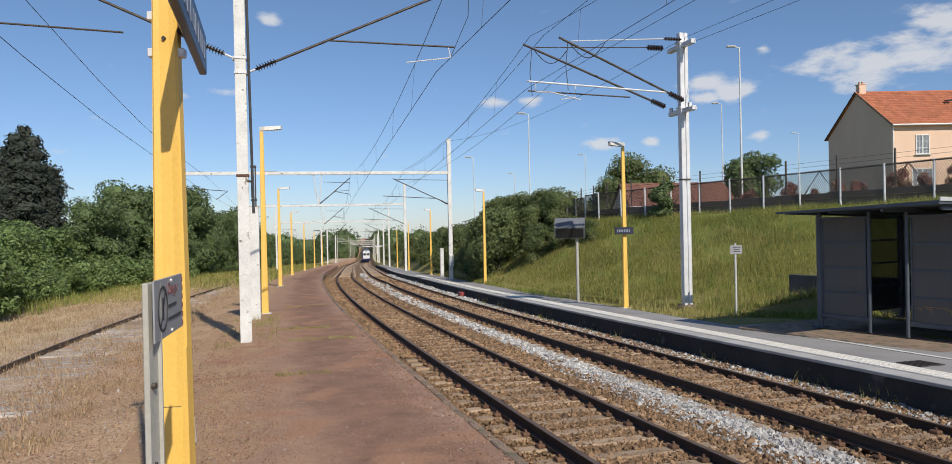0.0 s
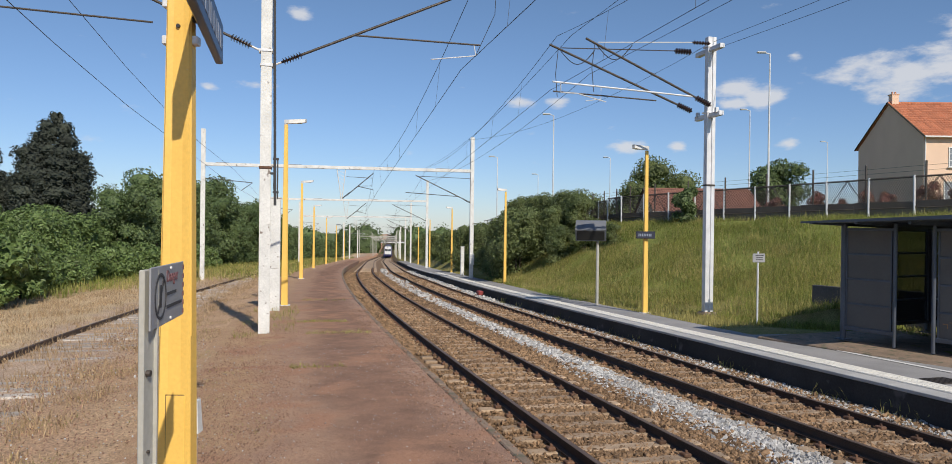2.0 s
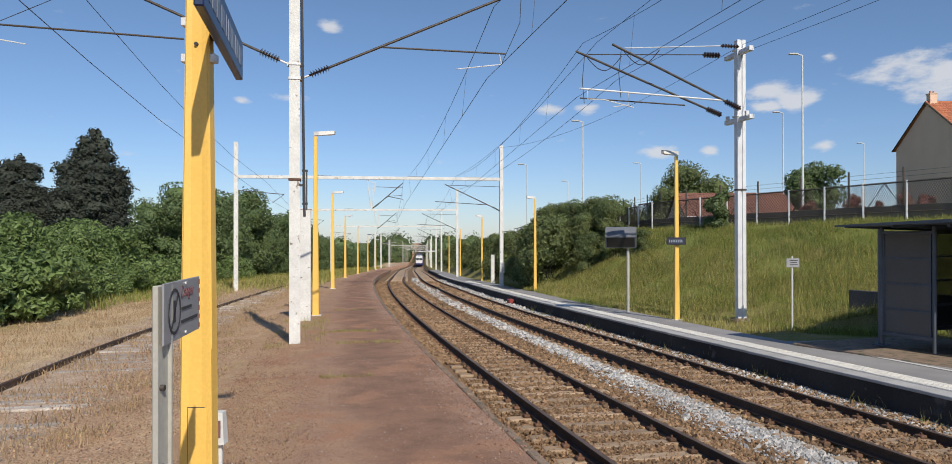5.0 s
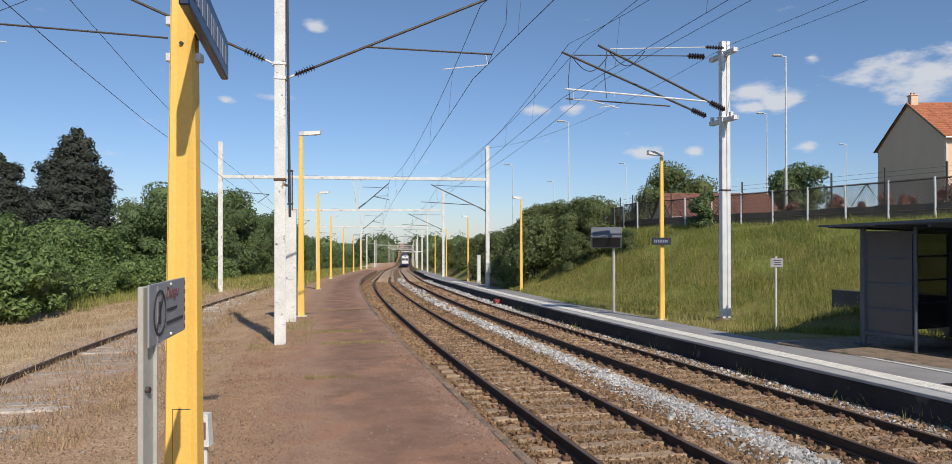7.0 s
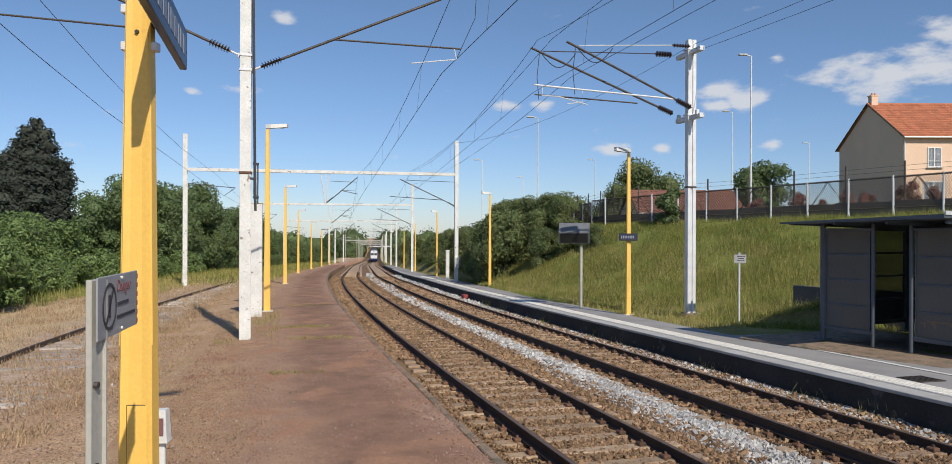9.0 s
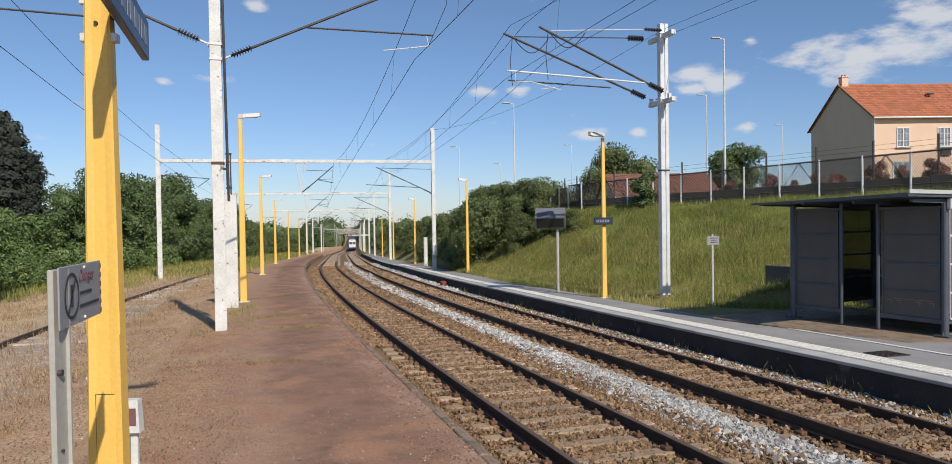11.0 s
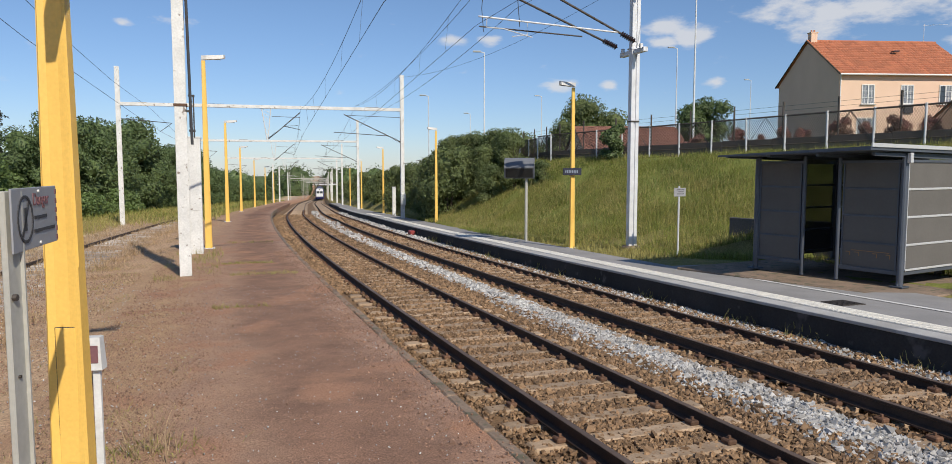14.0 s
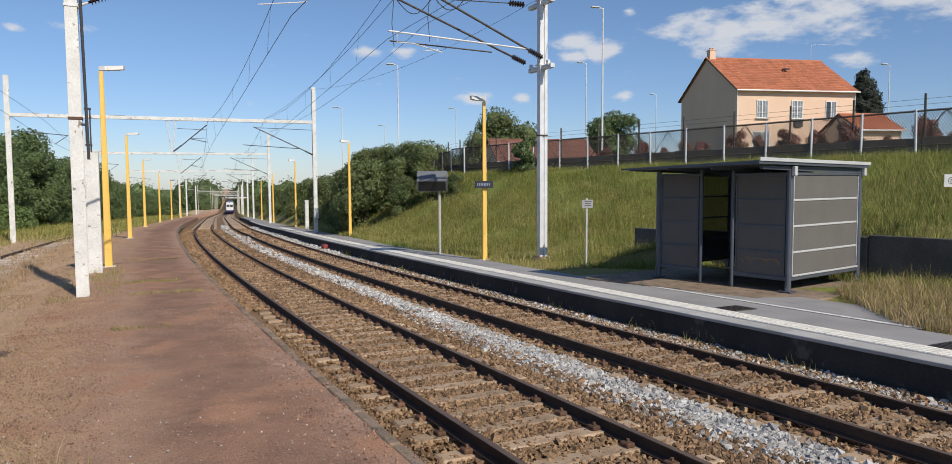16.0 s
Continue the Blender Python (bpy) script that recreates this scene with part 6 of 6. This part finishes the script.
# ---- houses ----
def window(parent, x, z, w, h, half_open=False):
    """A white casement window on a wall that lies in the plane y = 0, facing -y."""
    f = Shape()
    for a in (-1, 1):
        f.box(x + a * (w / 2 - 0.035), -0.02, z, 0.07, 0.09, h, 0.008).box(x, -0.02, z + a * (h / 2 - 0.035), w - 0.14, 0.09, 0.07, 0.008)
    f.box(x, -0.02, z, 0.08, 0.08, h - 0.14)
    win = part("window", f, M["white_paint"], parent)
    part("pane", Shape().box(x - w / 4, -0.012, z, w / 2 - 0.08, 0.02, h - 0.12), M["pane"] if half_open else M["curtain"], win)
    part("pane", Shape().box(x + w / 4, -0.012, z, w / 2 - 0.08, 0.02, h - 0.12), M["curtain"], win)
    bars = Shape()
    for s_ in ((1,) if half_open else (-1, 1)):
        for q in (-0.17, 0.17):
            bars.box(x + s_ * w / 4, -0.03, z + q * h, w / 2 - 0.08, 0.02, 0.025)
        bars.box(x + s_ * w / 4, -0.03, z, 0.022, 0.02, h - 0.12)
    part("glazing_bar", bars, M["white_paint"], win)
    part("sill", Shape().box(x, -0.08, z - h / 2 - 0.04, w + 0.2, 0.16, 0.06, 0.01), M["edge_slab"], win)
    return win


def house(m, W, D, eave, ridge, label, windows=(), chimney=True, roof_mat="tile"):
    t = thing("house", m, label, "house")
    over = 0.35
    half = D / 2
    wl_ = Shape()
    wl_.add([(0, 0, -1), (W, 0, -1), (W, D, -1), (0, D, -1), (0, 0, eave), (W, 0, eave), (W, D, eave), (0, D, eave), (0, half, ridge - 0.12), (W, half, ridge - 0.12)],
            [(4, 5, 1, 0), (6, 7, 3, 2), (0, 3, 7, 8, 4), (1, 5, 9, 6, 2), (0, 1, 2, 3)])
    part("wall", wl_, M["render_wall"], t)
    roof = part("roof", Shape().add([(-0.15, -over, eave - 0.14), (W + 0.15, -over, eave - 0.14), (W + 0.15, half, ridge - 0.05), (-0.15, half, ridge - 0.05), (W + 0.15, D + over, eave - 0.14), (-0.15, D + over, eave - 0.14)],
                                    [(0, 1, 2, 3), (3, 2, 4, 5)]), M[roof_mat], t, "orange clay tile roof")
    rows, run = 18, math.hypot(half + over, ridge - eave + 0.1)
    tilt = math.degrees(math.atan2(ridge - eave + 0.1, half + over))
    course = Shape()
    ncol = int((W + 0.3) / 0.26)
    for c_ in range(ncol):
        xx = -0.15 + (c_ + 0.5) * (W + 0.3) / ncol
        course.add([(xx - 0.13, 0, 0.012), (xx - 0.04, 0, 0.055), (xx + 0.05, 0, 0.055), (xx + 0.13, 0, 0.012), (xx - 0.13, run / rows, 0.03 - 0.03), (xx - 0.04, run / rows, 0.055 - 0.03), (xx + 0.05, run / rows, 0.055 - 0.03), (xx + 0.13, run / rows, 0.0)],
                   [(0, 1, 5, 4), (1, 2, 6, 5), (2, 3, 7, 6), (0, 3, 2, 1)])
    cm = course.mesh("tile_course", M[roof_mat], tidy=False)
    for k in range(rows):
        part("tile_course", cm, None, roof, m=pose(0, -over, eave - 0.13, tilt) @ Matrix.Translation((0, run * k / rows, 0)))
    part("ridge", Shape().tube((-0.15, half, ridge - 0.03), (W + 0.15, half, ridge - 0.03), 0.10, n=8), M[roof_mat], roof)
    part("gutter", Shape().tube((-0.15, -over - 0.05, eave - 0.16), (W + 0.15, -over - 0.05, eave - 0.16), 0.065, n=8), M["white_paint"], roof)
    part("verge", Shape().tube((-0.17, -over, eave - 0.12), (-0.17, half, ridge - 0.02), 0.06, n=6), M["bark"], roof)
    part("verge", Shape().tube((-0.17, D + over, eave - 0.12), (-0.17, half, ridge - 0.02), 0.06, n=6), M["bark"], roof)
    part("downpipe", Shape().tube((0.08, -0.06, -0.5), (0.08, -0.06, eave - 0.2), 0.045, n=8), M["white_paint"], t)
    part("downpipe", Shape().tube((W - 0.08, -0.06, -0.5), (W - 0.08, -0.06, eave - 0.2), 0.045, n=8), M["white_paint"], t)
    if chimney:
        ch = part("chimney", Shape().box(0.35, half, ridge + 0.15, 0.55, 0.55, 0.95, 0.02).box(0.35, half, ridge + 0.63, 0.65, 0.65, 0.08, 0.01), M["render_wall"], t)
        for a in (-0.12, 0.12):
            part("chimney_pot", Shape().tube((0.35 + a, half, ridge + 0.66), (0.35 + a, half, ridge + 0.86), 0.08, 0.07, 8), M["tile"], ch)
        part("skylight", Shape().box(6.2, half * 0.55, eave + (ridge - eave) * 0.62 + 0.08, 0.5, 0.4, 0.1, 0.02, ), M["pane"], roof)
        aer = part("aerial", Shape().tube((W - 0.9, half, ridge), (W - 0.9, half, ridge + 1.5), 0.02, n=6).tube((W - 1.0, half, ridge + 1.4), (W + 1.2, half, ridge + 1.5), 0.012, n=5).tube((W - 0.2, half - 0.3, ridge + 1.45), (W - 0.2, half + 0.3, ridge + 1.45), 0.01, n=5), M["galvanised"], roof)
    for x, z, w, h, op in windows:
        window(t, x, z, w, h, op)
    return t


HX, HY, HZ = 34.5, 55.0, 3.9
big = house(pose(HX, HY, HZ, 0, 0, -2.0), 11.0, 9.7, 5.5, 8.75, "two-storey peach rendered house with orange tile roof",
            ((2.35, 3.85, 1.05, 1.5, False), (5.55, 3.85, 1.05, 1.5, False), (8.7, 3.85, 1.05, 1.5, True), (2.3, 1.0, 1.6, 2.1, False), (8.2, 1.0, 1.6, 2.1, False)))
bl = part("hanging_cloth", Shape().box(5.65, -0.14, 2.72, 0.75, 0.06, 0.62, 0.03), M["ink"], big, "dark cloth hung below a window")
M["tile_old"] = material("weathered_brown_tile", (0.25, 0.115, 0.082), 0.85, 0, (0.20, 0.095, 0.07), 0.15, 1.0, 20, 0.2, vary=0.15)
house(pose(19.8, 76.0, 1.0, 0, 0, -2), 11.2, 9.0, 3.1, 5.6, "low house with a weathered brown tile roof", (), False, "tile_old")
house(pose(41.2, 49.0, 3.6, 0, 0, -4), 3.6, 4.6, 2.2, 3.5, "small garage with an orange tile roof", (), False)


# ---- street lamps behind the fence ----
def street_lamp(x, y, z, h, r, reach=0.7):
    t = thing("street_lamp", pose(x, y, z), "tall slender grey street lamp with a small head", "street lamp", "street lamps behind the fence")
    part("pole", Shape().tube((0, 0, -1), (0, 0, h), r, r * 0.55, 10), M["galvanised"], t)
    part("arm", Shape().tube((0, 0, h - 0.05), (-reach * 0.6, 0, h + 0.06), r * 0.5, n=6), M["galvanised"], t)
    part("head", Shape().box(-reach, 0, h + 0.08, 0.75, 0.28, 0.14, 0.05), M["luminaire"], t)
    return t


for x, y, ztop, h in ((24.9, 60, 16.5, 13.5), (31.2, 80, 15.2, 13), (8.6, 70, 12.8, 13.2), (22.1, 110, 12.8, 12), (54.8, 110, 15.6, 13), (62.6, 70, 14.4, 11), (12.4, 120, 10.9, 12), (4.3, 90, 10.7, 11.5)):
    street_lamp(x, y, ztop - h, h, 0.10 if y < 65 else 0.085)


# ---- train standing far down the line ----
def train(y0, off, cars):
    t = thing("commuter_train", facing(y0, off, -0.37), "white and blue double-deck commuter train on the far track", "train")
    W_, H_ = 1.41, 4.30
    prof = [(-1.35, 0.55), (-1.41, 0.9), (-1.41, 2.9), (-1.28, 3.55), (-0.95, 4.05), (-0.5, 4.26), (0, 4.32), (0.5, 4.26), (0.95, 4.05), (1.28, 3.55), (1.41, 2.9), (1.41, 0.9), (1.35, 0.55)]
    n = len(prof)

    def shell(y_a, y_b, bow):
        s = Shape()
        secs = [(y_a, 0.92, bow), (y_a + bow * 0.6, 0.985, bow * 0.25), (y_a + bow, 1.0, 0), (y_b, 1.0, 0)] if bow else [(y_a, 1.0, 0), (y_b, 1.0, 0)]
        vs = []
        for yy, sc, _ in secs:
            vs += [(x * sc, yy, 0.55 + (z - 0.55) * (sc * 0.4 + 0.6)) for x, z in prof]
        fs = [(k * n + i, k * n + (i + 1) % n, (k + 1) * n + (i + 1) % n, (k + 1) * n + i) for k in range(len(secs) - 1) for i in range(n)]
        fs += [tuple(range(n - 1, -1, -1)), tuple(range((len(secs) - 1) * n, len(secs) * n))]
        return s.add(vs, fs)

    y = 0.0
    for k in range(cars):
        m = facing(y0, off, -0.37).inverted() @ facing(y0 + y, off, -0.37)
        body = part("car_body", shell(0, 24.3, 0.9 if k == 0 else 0), M["train_grey"], t, "grey double-deck car body" if k else "grey car body behind a white cab", m=m)
        part("roof_skin", Shape().add([(x * 1.01, yy, z + 0.012) for yy in (1.0, 24.2) for x, z in prof[3:10]], [(i, i + 1, 8 + i, 7 + i) for i in range(6)]), M["train_roof"], body)
        part("underframe", Shape().box(0, 12, 0.62, 2.5, 22, 0.5, 0.05), M["rubber"], body)
        for by in (3.4, 20.9):
            bog = part("bogie", Shape().box(0, by, 0.5, 2.1, 3.2, 0.45, 0.05), M["rubber"], body)
            for wy in (-1.2, 1.2):
                part("wheel", Shape().tube((-0.80, by + wy, 0.44), (-0.68, by + wy, 0.44), 0.44, n=16).tube((0.68, by + wy, 0.44), (0.80, by + wy, 0.44), 0.44, n=16), M["dark_steel"], bog)
        for sx in (-1, 1):
            for zz in (1.55, 3.12):
                part("window_band", Shape().box(sx * (1.405 if zz < 2 else 1.375), 12.3, zz, 0.03, 17.0, 0.62, 0.008), M["pane"], body)
            for dy in (2.4, 21.9):
                part("door", Shape().box(sx * 1.41, dy, 1.75, 0.03, 1.5, 2.0, 0.008), M["train_blue"], body)
        if k == 0:
            cab = part("cab_front", Shape().box(0, -0.02, 2.60, 2.30, 0.10, 2.75, 0.045).box(0, -0.015, 3.86, 1.75, 0.08, 0.42, 0.04), M["train_white"], body, "white cab front")
            for sx in (-0.56, 0.56):
                part("windscreen", Shape().box(sx, -0.075, 2.78, 0.92, 0.03, 0.78, 0.03), M["pane"], cab)
                part("headlight", Shape().tube((sx * 1.45, -0.10, 1.72), (sx * 1.45, -0.06, 1.72), 0.14, n=14), M["headlamp"], cab)
                part("headlight", Shape().tube((sx * 0.95, -0.10, 1.74), (sx * 0.95, -0.06, 1.74), 0.10, n=12), M["headlamp"], cab)
                part("buffer", Shape().tube((sx * 1.55, -0.06, 1.02), (sx * 1.55, -0.62, 1.02), 0.11, n=10).tube((sx * 1.55, -0.62, 1.02), (sx * 1.55, -0.68, 1.02), 0.24, n=14), M["rubber"], cab)
                part("corner_pillar", Shape().box(sx * 2.30, 0.03, 2.2, 0.18, 0.16, 3.2, 0.04), M["train_blue"], cab)
            part("skirt", Shape().box(0, -0.05, 0.92, 2.66, 0.16, 0.78, 0.05), M["train_blue"], cab)
            part("coupler", Shape().box(0, -0.32, 1.05, 0.34, 0.5, 0.44, 0.05), M["rubber"], cab)
            part("wiper", Shape().box(0, -0.10, 3.32, 0.5, 0.02, 0.03), M["rubber"], cab)
            part("destination_box", Shape().box(0, -0.07, 3.86, 0.42, 0.03, 0.2, 0.01), M["pane"], cab)
        y += 25.0
    return t


train(262.0, 4.16, 4)

# ---- distance ----
far_wood = []
r = random.Random(77)
for k in range(46):
    x = -230 + 10 * k + r.uniform(-3, 3)
    y = 420 + r.uniform(-30, 60)
    hgt = r.uniform(7, 11) + 7 * math.exp(-((x + 40) / 70) ** 2)
    far_wood.append((x, y, -float(fall(420)) + hgt * 0.35, r.uniform(7, 11), 6, hgt * 0.62))
tagged(new("far_woods", leaves("far_woods", far_wood, 22000, 0.75, M["leaf_wood"], 78, 0.85)), "dark distant woods closing the valley", "woods", kind="stuff")
bridge = thing("footbridge", pose(-42, 405, -12.6, 0, 0, 4), "grey distant bridge across the line", "bridge")
part("deck", Shape().box(0, 0, 6.5, 40, 2.5, 0.7, 0.05), M["galvanised"], bridge)
part("railing", Shape().box(0, -1.2, 7.4, 40, 0.06, 0.9, 0.02), M["fence_dark"], bridge)
for x in (-16, -6, 8, 18):
    part("pier", Shape().box(x, 0, 2.5, 0.9, 1.6, 8, 0.05), M["grey_post"], bridge)
